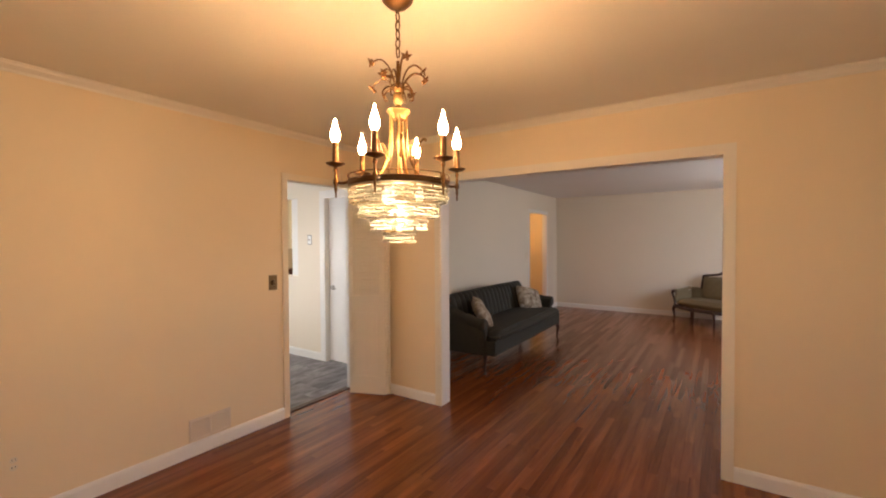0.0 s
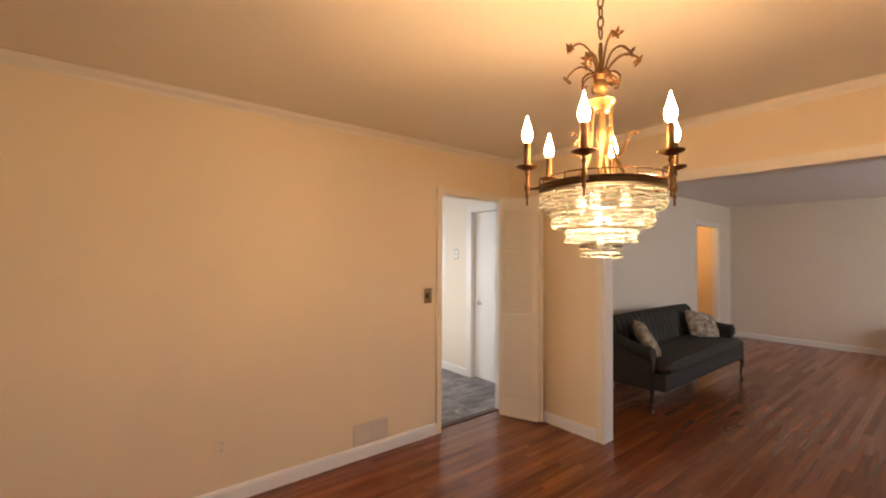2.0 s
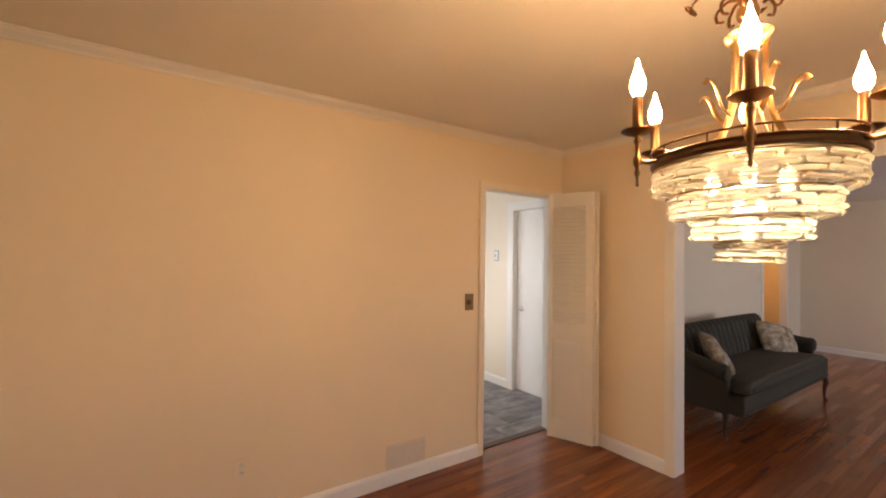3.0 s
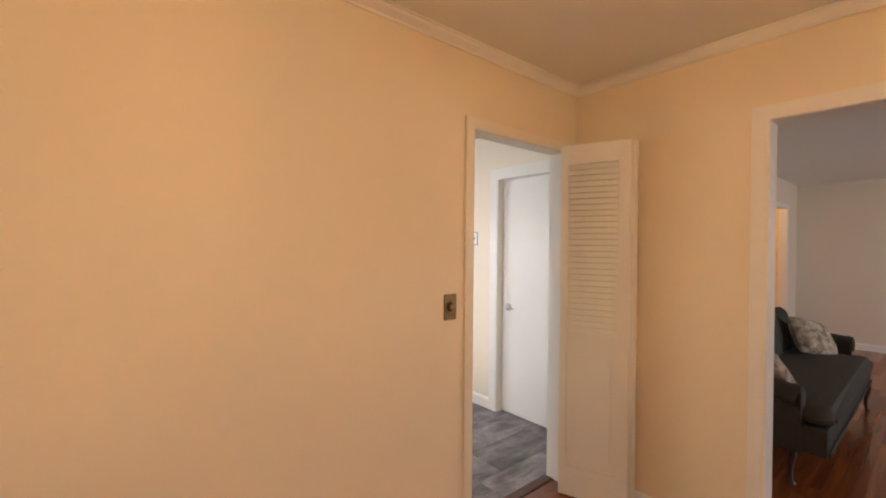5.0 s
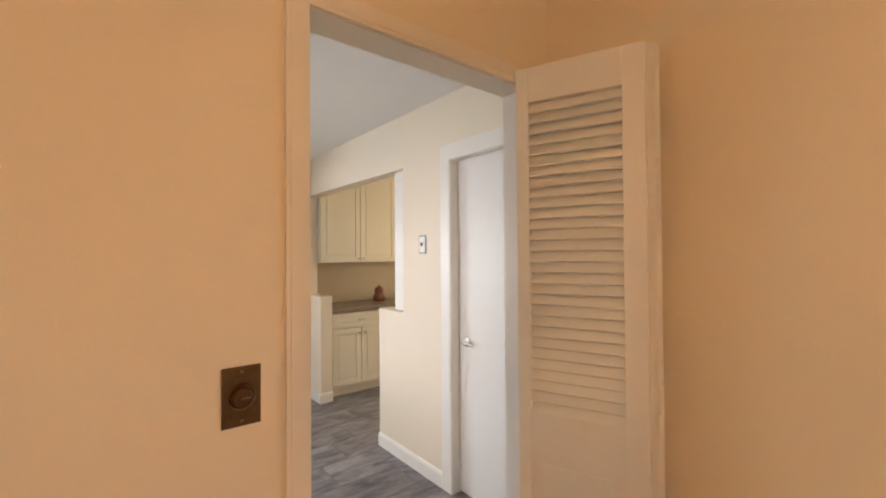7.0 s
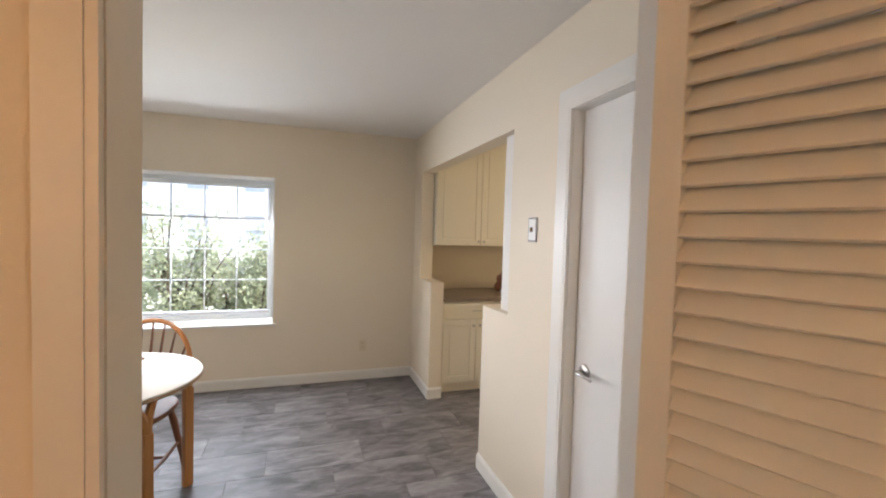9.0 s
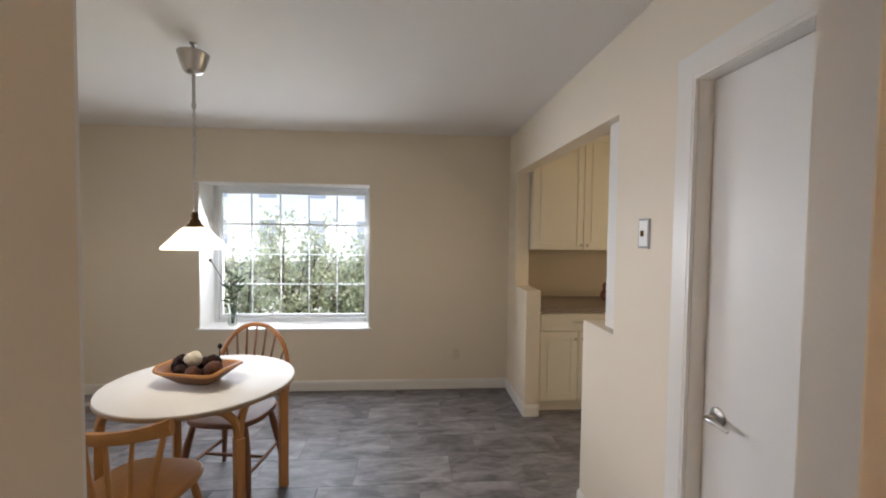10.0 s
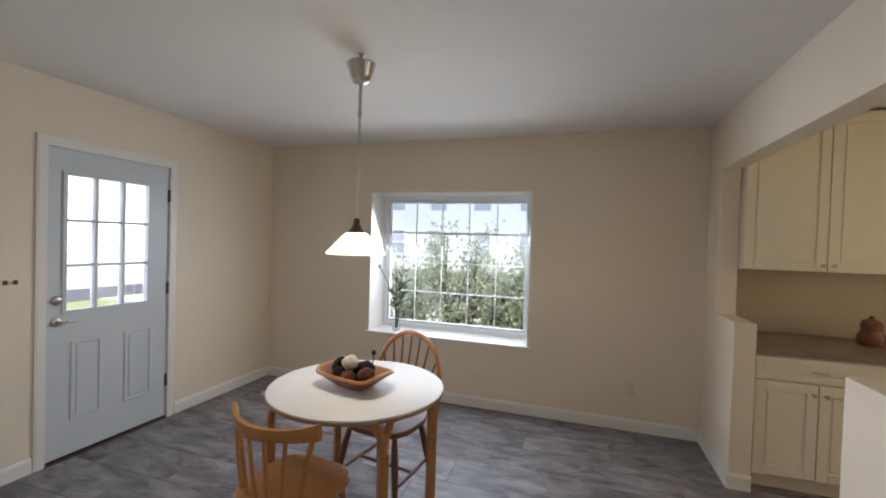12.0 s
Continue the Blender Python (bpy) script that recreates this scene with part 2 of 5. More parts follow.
M_ROOF = material("grey_shingle", (0.14, 0.13, 0.13), 0.9, var=0.2, scale=9, fine=0.15)
M_ROAD = material("asphalt", (0.09, 0.09, 0.095), 0.9, var=0.2, scale=3, fine=0.15)
M_CONC = material("pale_concrete", (0.42, 0.41, 0.39), 0.85, var=0.1, scale=3, bump=0.3, bump_scale=80, fine=0.1)
M_THRESH = wood("dark_wood_threshold", (0.05, 0.02, 0.012), (0.12, 0.05, 0.025), 0.4, "Y", 40)


# ---- building helpers ----
def mesh_of(name, bm, mat, smooth=False):
    me = bpy.data.meshes.new(name)
    bmesh.ops.recalc_face_normals(bm, faces=bm.faces)
    bm.to_mesh(me)
    bm.free()
    if mat is not None:
        me.materials.append(mat)
    if smooth:
        me.polygons.foreach_set("use_smooth", [True] * len(me.polygons))
        me.set_sharp_from_angle(angle=radians(40))
    return me


def part(name, bm, mat, parent=None, label="", smooth=False, at=None):
    ob = new(name, mesh_of(name, bm, mat, smooth))
    if parent is not None:
        ob.parent = parent
    if at is not None:
        ob.matrix_basis = at
    if label:
        tagged(ob, label)
    return ob


def thing(name, label, category, m=None, group="", kind=""):
    ob = new(name)
    ob.empty_display_size = 0.1
    if m is not None:
        ob.matrix_basis = m
    return tagged(ob, label, category, group, kind)


def box(x0, x1, y0, y1, z0, z1, bm=None, bevel=0.0, m=None):
    """A box between two corners, with bevelled edges if asked."""
    b = bmesh.new()
    size = Matrix.Diagonal((x1 - x0, y1 - y0, z1 - z0, 1))
    bmesh.ops.create_cube(b, size=1, matrix=Matrix.Translation(((x0 + x1) / 2, (y0 + y1) / 2, (z0 + z1) / 2)) @ size)
    if bevel:
        bmesh.ops.bevel(b, geom=b.edges[:], offset=bevel, segments=2, profile=0.6, affect="EDGES")
    if m is not None:
        b.transform(m)
    return join(bm, b)


def join(bm, b):
    if bm is None:
        return b
    me = bpy.data.meshes.new("tmp")
    b.to_mesh(me)
    b.free()
    bm.from_mesh(me)
    bpy.data.meshes.remove(me)
    return bm


def lathe(profile, n=24, bm=None, m=None, squash=1.0):
    """A body of revolution round z from (radius, height) pairs."""
    b = bmesh.new()
    rings = []
    for r, z in profile:
        if r < 1e-5:
            rings.append([b.verts.new((0, 0, z))])
        else:
            rings.append([b.verts.new((r * math.cos(2 * math.pi * i / n), squash * r * math.sin(2 * math.pi * i / n), z)) for i in range(n)])
    for a, c in zip(rings, rings[1:]):
        for i in range(n):
            j = (i + 1) % n
            quad = [a[i % len(a)], a[j % len(a)], c[j % len(c)], c[i % len(c)]]
            quad = list(dict.fromkeys(quad))
            if len(quad) > 2:
                b.faces.new(quad)
    if m is not None:
        b.transform(m)
    return join(bm, b)


def tube(points, radius, n=8, bm=None, m=None, flat=1.0, closed=False):
    """A rod along points; radius is one number or one for each point; flat squashes its section."""
    b = bmesh.new()
    pts = [Vector(p) for p in points]
    radii = radius if isinstance(radius, (list, tuple)) else [radius] * len(pts)
    up, rings = None, []
    for k, p in enumerate(pts):
        before = pts[k - 1] if k or closed else p
        after = pts[(k + 1) % len(pts)] if k + 1 < len(pts) or closed else p
        way = (after - before).normalized()
        if up is None:
            up = way.orthogonal().normalized()
        up = (up - up.dot(way) * way).normalized()
        side = way.cross(up)
        rings.append([b.verts.new(p + radii[k] * (math.cos(2 * math.pi * i / n) * up + flat * math.sin(2 * math.pi * i / n) * side)) for i in range(n)])
    pairs = list(zip(rings, rings[1:])) + ([(rings[-1], rings[0])] if closed else [])
    for a, c in pairs:
        for i in range(n):
            j = (i + 1) % n
            b.faces.new((a[i], a[j], c[j], c[i]))
    if not closed:
        b.faces.new(rings[0][::-1])
        b.faces.new(rings[-1])
    if m is not None:
        b.transform(m)
    return join(bm, b)


def smooth_line(points, n=8):
    """More points on a Catmull-Rom curve through the given ones."""
    p = [Vector(q) for q in points]
    p = [2 * p[0] - p[1]] + p + [2 * p[-1] - p[-2]]
    out = []
    for a, b, c, d in zip(p, p[1:], p[2:], p[3:]):
        for i in range(n):
            t = i / n
            out.append(0.5 * (2 * b + (c - a) * t + (2 * a - 5 * b + 4 * c - d) * t * t + (3 * b - a - 3 * c + d) * t**3))
    return out + [p[-2]]


def prism(outline, z0, z1, bm=None, bevel=0.0, m=None):
    """An upright slab over a plan outline."""
    b = bmesh.new()
    low = [b.verts.new((x, y, z0)) for x, y in outline]
    face = b.faces.new(low)
    top = bmesh.ops.extrude_face_region(b, geom=[face])
    bmesh.ops.translate(b, vec=(0, 0, z1 - z0), verts=[v for v in top["geom"] if isinstance(v, bmesh.types.BMVert)])
    if bevel:
        flat = [e for e in b.edges if abs(e.verts[0].co.z - e.verts[1].co.z) < 1e-6]
        bmesh.ops.bevel(b, geom=flat, offset=bevel, segments=3, profile=0.5, affect="EDGES")
    if m is not None:
        b.transform(m)
    return join(bm, b)


def cushion(sx, sy, sz, nx=12, ny=12, puff=0.6, m=None, bm=None, lump=0.0):
    """A stuffed pad, fullest in the middle, sunk at its rim."""
    b = bmesh.new()
    bmesh.ops.create_grid(b, x_segments=nx, y_segments=ny, size=0.5)
    bmesh.ops.solidify(b, geom=b.faces[:], thickness=0.02)
    zs = [v.co.z for v in b.verts]
    mid = (min(zs) + max(zs)) / 2
    for v in b.verts:
        u, w = abs(v.co.x) * 2, abs(v.co.y) * 2
        h = ((1 - u**4) * (1 - w**4)) ** puff
        side = 1 if v.co.z > mid else -1
        bump = lump * noise.noise(Vector((v.co.x * 5, v.co.y * 5, side)))
        v.co = Vector((v.co.x * sx * (1 - 0.05 * w * w), v.co.y * sy * (1 - 0.05 * u * u), side * sz / 2 * (0.16 + 0.84 * h) + bump))
    if m is not None:
        b.transform(m)
    return join(bm, b)


def structure(name, bm, mat, label="", category="", smooth=False):
    return tagged(part(name, bm, mat, None, "", smooth), label, category, kind="structure")


# ---- the large structure ----
H = 2.44  # ceilings
DOOR_Y0, DOOR_Y1, DOOR_H = -0.895, -0.120, 2.03  # doorway from dining room to breakfast nook, in the wall x = 0
OPEN_X0, OPEN_X1, OPEN_H = 0.978, 3.088, 2.03  # wide opening from dining to living room, in the wall y = 0
HALL_Y0, HALL_Y1, HALL_H = 4.52, 5.48, 2.04  # doorway from living room to hall
WIN_Y0, WIN_Y1, WIN_Z0, WIN_Z1 = -2.508, -0.955, 0.595, 1.957  # nook window in the wall x = NOOK_X
NOOK_X, NOOK_N, NOOK_S = -3.645, 0.382, -3.70
BACK_X0, BACK_X1, BACK_H = -2.480, -1.662, 2.018  # back door in the wall y = NOOK_S
CLOSET_X0, CLOSET_X1, CLOSET_H = -1.006, -0.262, 2.035  # white door in the wall y = NOOK_N
LIV_N, LIV_E, DIN_E, DIN_S = 6.14, 5.20, 5.20, -4.90

wall = box(-0.09, 0, DIN_S, DOOR_Y0, 0, H)
box(-0.09, 0, DOOR_Y0, DOOR_Y1, DOOR_H, H, wall)
box(-0.09, 0, DOOR_Y1, 0.06, 0, H, wall)
structure("wall_west", wall, M_WALL, "cream painted plaster wall with the nook doorway", "wall")
wall = box(-0.09, 0, 0.06, HALL_Y0, 0, H)
box(-0.09, 0, HALL_Y0, HALL_Y1, HALL_H, H, wall)
box(-0.09, 0, HALL_Y1, LIV_N, 0, H, wall)
structure("wall_living_west", wall, M_LWALL, "pale painted living room wall with the hall doorway", "wall")
for name, y0, y1, mat in (("wall_living_south", 0.06, 0.12, M_LWALL), ("wall_north", 0.0, 0.06, M_WALL)):
    wall = box(0, OPEN_X0, y0, y1, 0, H)
    box(OPEN_X0, OPEN_X1, y0, y1, OPEN_H, H, wall)
    box(OPEN_X1, LIV_E, y0, y1, 0, H, wall)
    if name != "wall_north":
        structure(name, wall, mat, "pale painted wall with a wide cased opening", "wall")
structure("wall_north", wall, M_WALL, "cream painted wall with a wide cased opening", "wall")
structure("wall_living_north", box(-0.12, LIV_E + 0.12, LIV_N, LIV_N + 0.12, 0, H), M_LWALL, "plain pale living room wall", "wall")
wall = box(LIV_E, LIV_E + 0.12, 0, 2.9, 0, H)
box(LIV_E, LIV_E + 0.12, 2.9, 4.3, 0, 1.0, wall)
box(LIV_E, LIV_E + 0.12, 2.9, 4.3, 2.1, H, wall)
box(LIV_E, LIV_E + 0.12, 4.3, LIV_N, 0, H, wall)
structure("wall_living_east", wall, M_LWALL, "cream living room wall with a window opening", "wall")
# unseen wall; its window opening is assumed for the added daylight lamp
wall = box(DIN_E, DIN_E + 0.12, DIN_S, -3.6, 0, H)
box(DIN_E, DIN_E + 0.12, -3.6, -2.4, 0, 1.0, wall)
box(DIN_E, DIN_E + 0.12, -3.6, -2.4, 2.0, H, wall)
box(DIN_E, DIN_E + 0.12, -2.4, 0, 0, H, wall)
structure("wall_dining_east", wall, M_WALL, "cream dining room wall with an assumed window opening", "wall")
structure("wall_dining_south", box(-0.12, DIN_E + 0.12, DIN_S - 0.12, DIN_S, 0, H), M_WALL, "plain cream dining room wall", "wall")
# the nook: its side of the shared wall, window wall, back door wall, wall to the galley
wall = box(-0.102, -0.09, NOOK_S, DOOR_Y0, 0, H)
box(-0.102, -0.09, DOOR_Y0, DOOR_Y1, DOOR_H, H, wall)
box(-0.102, -0.09, DOOR_Y1, NOOK_N, 0, H, wall)
structure("wall_nook_east", wall, M_KWALL, "ivory painted nook wall round the doorway", "wall")
X1 = NOOK_X - 0.36
wall = box(X1, NOOK_X, NOOK_S - 0.12, WIN_Y0, 0, H)
box(X1, NOOK_X, WIN_Y0, WIN_Y1, 0, WIN_Z0, wall)
box(X1, NOOK_X, WIN_Y0, WIN_Y1, WIN_Z1, H, wall)
box(X1, NOOK_X, WIN_Y1, 3.32, 0, H, wall)
structure("wall_nook_west", wall, M_KWALL, "ivory painted wall with a deep window recess", "wall")
wall = box(NOOK_X, BACK_X0, NOOK_S - 0.12, NOOK_S, 0, H)
box(BACK_X0, BACK_X1, NOOK_S - 0.12, NOOK_S, BACK_H, H, wall)
box(BACK_X1, -0.102, NOOK_S - 0.12, NOOK_S, 0, H, wall)
structure("wall_nook_south", wall, M_KWALL, "ivory painted wall with the back door", "wall")
N1 = NOOK_N + 0.12
PASS_X0, PASS_X1, PASS_H, KNEE, KNEE_X0, KNEE_X1 = -3.37, -1.535, 2.068, 1.045, -3.00, -1.87
wall = box(NOOK_X, PASS_X0, NOOK_N, N1, 0, H)
box(PASS_X0, PASS_X1, NOOK_N, N1, PASS_H, H, wall)
box(PASS_X1, CLOSET_X0, NOOK_N, N1, 0, H, wall)
box(CLOSET_X0, CLOSET_X1, NOOK_N, N1, CLOSET_H, H, wall)
box(CLOSET_X1, -0.102, NOOK_N, N1, 0, H, wall)
box(PASS_X0, KNEE_X0, NOOK_N, N1, 0, KNEE, wall)
box(KNEE_X1, PASS_X1, NOOK_N, N1, 0, KNEE, wall)
structure("wall_nook_north", wall, M_KWALL, "ivory wall with a stepped pass-through to the galley", "wall")
structure("trim", box(-1.724, PASS_X1 - 0.001, NOOK_N + 0.052, N1, KNEE + 0.001, PASS_H - 0.001), M_TRIM, "white recessed jamb panel of the pass-through", "jamb")
structure("wall_galley_north", box(NOOK_X, -1.08, 3.2, 3.32, 0, H), M_KWALL, "ivory galley end wall", "wall")
structure("wall_galley_east", box(-1.20, -1.08, N1, 3.2, 0, H), M_KWALL, "ivory galley side wall", "wall")
wall = box(-1.42, -1.30, 4.1, LIV_N, 0, H)
box(-1.30, -0.09, LIV_N, LIV_N + 0.12, 0, H, wall)
box(-1.42, -0.09, 3.98, 4.10, 0, H, wall)
structure("wall_hall", wall, M_WALL, "cream hall walls lit by a warm lamp", "wall")
structure("ceiling_dining", box(-0.04, LIV_E + 0.12, DIN_S - 0.12, 0.06, H, H + 0.1), M_DCEIL, "cream painted dining room ceiling", "ceiling")
structure("ceiling_living", box(-0.04, LIV_E + 0.12, 0.06, LIV_N + 0.12, H, H + 0.1), M_CEIL, "smooth off-white living room ceiling", "ceiling")
structure("ceiling_nook", box(X1, -0.04, DIN_S - 0.12, LIV_N + 0.12, H, H + 0.1), M_CEIL, "smooth off-white nook ceiling", "ceiling")
closet = box(-1.075, -0.125, 1.2, 1.26, 0, H)
structure("wall_closet", closet, M_KWALL, "closet back wall", "wall")


def molding(profile, a, b, out):
    """A strip with a section of (out, up) pairs between two points of a wall; out is the way off the wall."""
    bm = bmesh.new()
    a, b, out = Vector(a), Vector(b), Vector(out)
    ends = [[bm.verts.new(p + out * u + Vector((0, 0, v))) for u, v in profile] for p in (a, b)]
    n = len(profile)
    for i in range(n):
        j = (i + 1) % n
        bm.faces.new((ends[0][i], ends[0][j], ends[1][j], ends[1][i]))
    bm.faces.new(ends[0][::-1])
    bm.faces.new(ends[1])
    return bm


BASE = [(0, 0.002), (0.014, 0.002), (0.014, 0.078), (0.009, 0.092), (0.004, 0.098), (0, 0.098)]
CROWN = [(0, -0.052), (0.006, -0.052), (0.010, -0.040), (0.030, -0.020), (0.036, -0.008), (0.042, -0.006), (0.042, -0.001), (0, -0.001)]
CW = 0.062  # width of casings
runs = [((0, DIN_S, 0), (0, DOOR_Y0 - 0.052, 0), (1, 0, 0)), ((0, DOOR_Y1 + 0.052, 0), (0, 0, 0), (1, 0, 0)),
        ((0.014, 0, 0), (OPEN_X0 - CW, 0, 0), (0, -1, 0)), ((OPEN_X1 + CW, 0, 0), (DIN_E, 0, 0), (0, -1, 0)),
        ((DIN_E, DIN_S, 0), (DIN_E, -0.014, 0), (-1, 0, 0)), ((0.014, DIN_S, 0), (DIN_E - 0.014, DIN_S, 0), (0, 1, 0)),
        ((0, 0.12, 0), (0, HALL_Y0 - CW, 0), (1, 0, 0)), ((0, HALL_Y1 + CW, 0), (0, LIV_N, 0), (1, 0, 0)),
        ((0.014, LIV_N, 0), (LIV_E, LIV_N, 0), (0, -1, 0)), ((LIV_E, 0.12, 0), (LIV_E, LIV_N - 0.014, 0), (-1, 0, 0)),
        ((NOOK_X, NOOK_S, 0), (NOOK_X, NOOK_N, 0), (1, 0, 0)), ((NOOK_X + 0.014, NOOK_S, 0), (BACK_X0 - CW, NOOK_S, 0), (0, 1, 0)),
        ((BACK_X1 + CW, NOOK_S, 0), (-0.102, NOOK_S, 0), (0, 1, 0)), ((-0.102, NOOK_S + 0.014, 0), (-0.102, DOOR_Y0 - CW, 0), (-1, 0, 0)),
        ((NOOK_X + 0.014, NOOK_N, 0), (KNEE_X0, NOOK_N, 0), (0, -1, 0)), ((KNEE_X0, NOOK_N - 0.014, 0), (KNEE_X0, N1, 0), (1, 0, 0)),
        ((KNEE_X1, NOOK_N, 0), (CLOSET_X0 - 0.090, NOOK_N, 0), (0, -1, 0))]
for a, b, out in runs:
    structure("baseboard", molding(BASE, a, b, out), M_TRIM, "white painted wooden baseboard along the wall", "baseboard")
for a, b, out in [((0, DIN_S, H), (0, 0, H), (1, 0, 0)), ((0.0, 0, H), (DIN_E, 0, H), (0, -1, 0)), ((DIN_E, DIN_S, H), (DIN_E, 0, H), (-1, 0, 0)), ((0, DIN_S, H), (DIN_E, DIN_S, H), (0, 1, 0))]:
    structure("crown_molding", molding(CROWN, a, b, out), M_LOUVER, "narrow cream crown molding under the ceiling", "molding")


def casing(axis, plane, out, a, b, top, width=CW, name="trim", label="white painted door casing", mat=None, thick=0.012):
    """Flat stepped casing round an opening from a to b along axis, on the face plane, standing off it by way of out."""
    bm = None
    for t0, t1, w0, w1 in ((0.0, thick, -0.002, width), (thick, thick + 0.002, 0.010, width - 0.010)):
        p0, p1 = sorted((plane + out * t0, plane + out * t1))
        for u0, u1, z0, z1 in ((a - w1, a - w0, 0.002, top + w1), (b + w0, b + w1, 0.002, top + w1), (a - w0, b + w0, top + w0, top + w1)):
            bm = box(p0, p1, u0, u1, z0, z1, bm) if axis == "y" else box(u0, u1, p0, p1, z0, z1, bm)
    return structure(name, bm, mat or M_TRIM, label, "casing")


def lining(axis, p0, p1, a, b, top):
    """Jamb boards in the thickness of a wall."""
    bm = None
    g = 0.004
    for u0, u1, z0, z1 in ((a, a + g, 0.002, top), (b - g, b, 0.002, top), (a + g, b - g, top - g, top)):
        bm = box(p0 + 0.001, p1 - 0.001, u0, u1, z0, z1, bm) if axis == "y" else box(u0, u1, p0 + 0.001, p1 - 0.001, z0, z1, bm)
    return structure("trim", bm, M_TRIM, "white painted door jamb lining", "jamb")


casing("y", 0.0, 1, DOOR_Y0, DOOR_Y1, DOOR_H, 0.052, label="cream painted casing round the nook doorway", mat=M_CASING)
casing("y", -0.102, -1, DOOR_Y0, DOOR_Y1, DOOR_H, label="white painted casing round the nook doorway", thick=0.006)
# One jamb in two colours: cream stands for warm light, white for daylight.
jamb = box(-0.101, -0.001, DOOR_Y0, DOOR_Y0 + 0.004, 0.002, DOOR_H)
box(-0.101, -0.001, DOOR_Y0 + 0.004, DOOR_Y1 - 0.004, DOOR_H - 0.004, DOOR_H, jamb)
structure("trim", jamb, M_CASING, "door jamb lining tinted cream like the warm light", "jamb")
# Whiter board: the nook's daylight is put into its colour.
structure("trim", box(-0.101, -0.001, DOOR_Y1 - 0.004, DOOR_Y1, 0.002, DOOR_H), M_DOOR, "white painted door jamb lining", "jamb")
casing("x", 0.0, -1, OPEN_X0, OPEN_X1, OPEN_H, label="cream painted casing round the wide opening", mat=M_LOUVER)
casing("x", 0.12, 1, OPEN_X0, OPEN_X1, OPEN_H, label="white painted casing round the wide opening")
lining("x", 0.0, 0.12, OPEN_X0, OPEN_X1, OPEN_H)
casing("y", 0.0, 1, HALL_Y0, HALL_Y1, HALL_H, label="white painted casing round the hall doorway")
lining("y", -0.09, 0.0, HALL_Y0, HALL_Y1, HALL_H)
casing("x", NOOK_N, -1, CLOSET_X0, CLOSET_X1, CLOSET_H, 0.090, label="wide white painted casing round the white door")
lining("x", NOOK_N, N1, CLOSET_X0, CLOSET_X1, CLOSET_H)
casing("x", NOOK_S, 1, BACK_X0, BACK_X1, BACK_H, 0.056, label="white painted casing round the back door")
lining("x", NOOK_S - 0.12, NOOK_S, BACK_X0, BACK_X1, BACK_H)

# floors
structure("floor_wood", box(-0.06, LIV_E, DIN_S, LIV_N, -0.03, -0.004), M_GAP, "dark bed under the oak strip floor", "floor")
structure("floor_hall", box(-1.30, -0.09, 4.1, LIV_N, -0.03, 0.0), M_OAK, "hall floor of red oak", "floor")
structure("floor_tile", box(NOOK_X, -0.06, NOOK_S, 3.2, -0.03, -0.003), M_GROUT, "grey grout under the floor tiles", "floor")


# ---- dining room ----
def ring_points(r, z, n, start=0.0):
    return [(r * math.cos(start + 2 * math.pi * i / n), r * math.sin(start + 2 * math.pi * i / n), z) for i in range(n)]


CH = Vector((2.104, -1.948, 0))  # axis of the chandelier


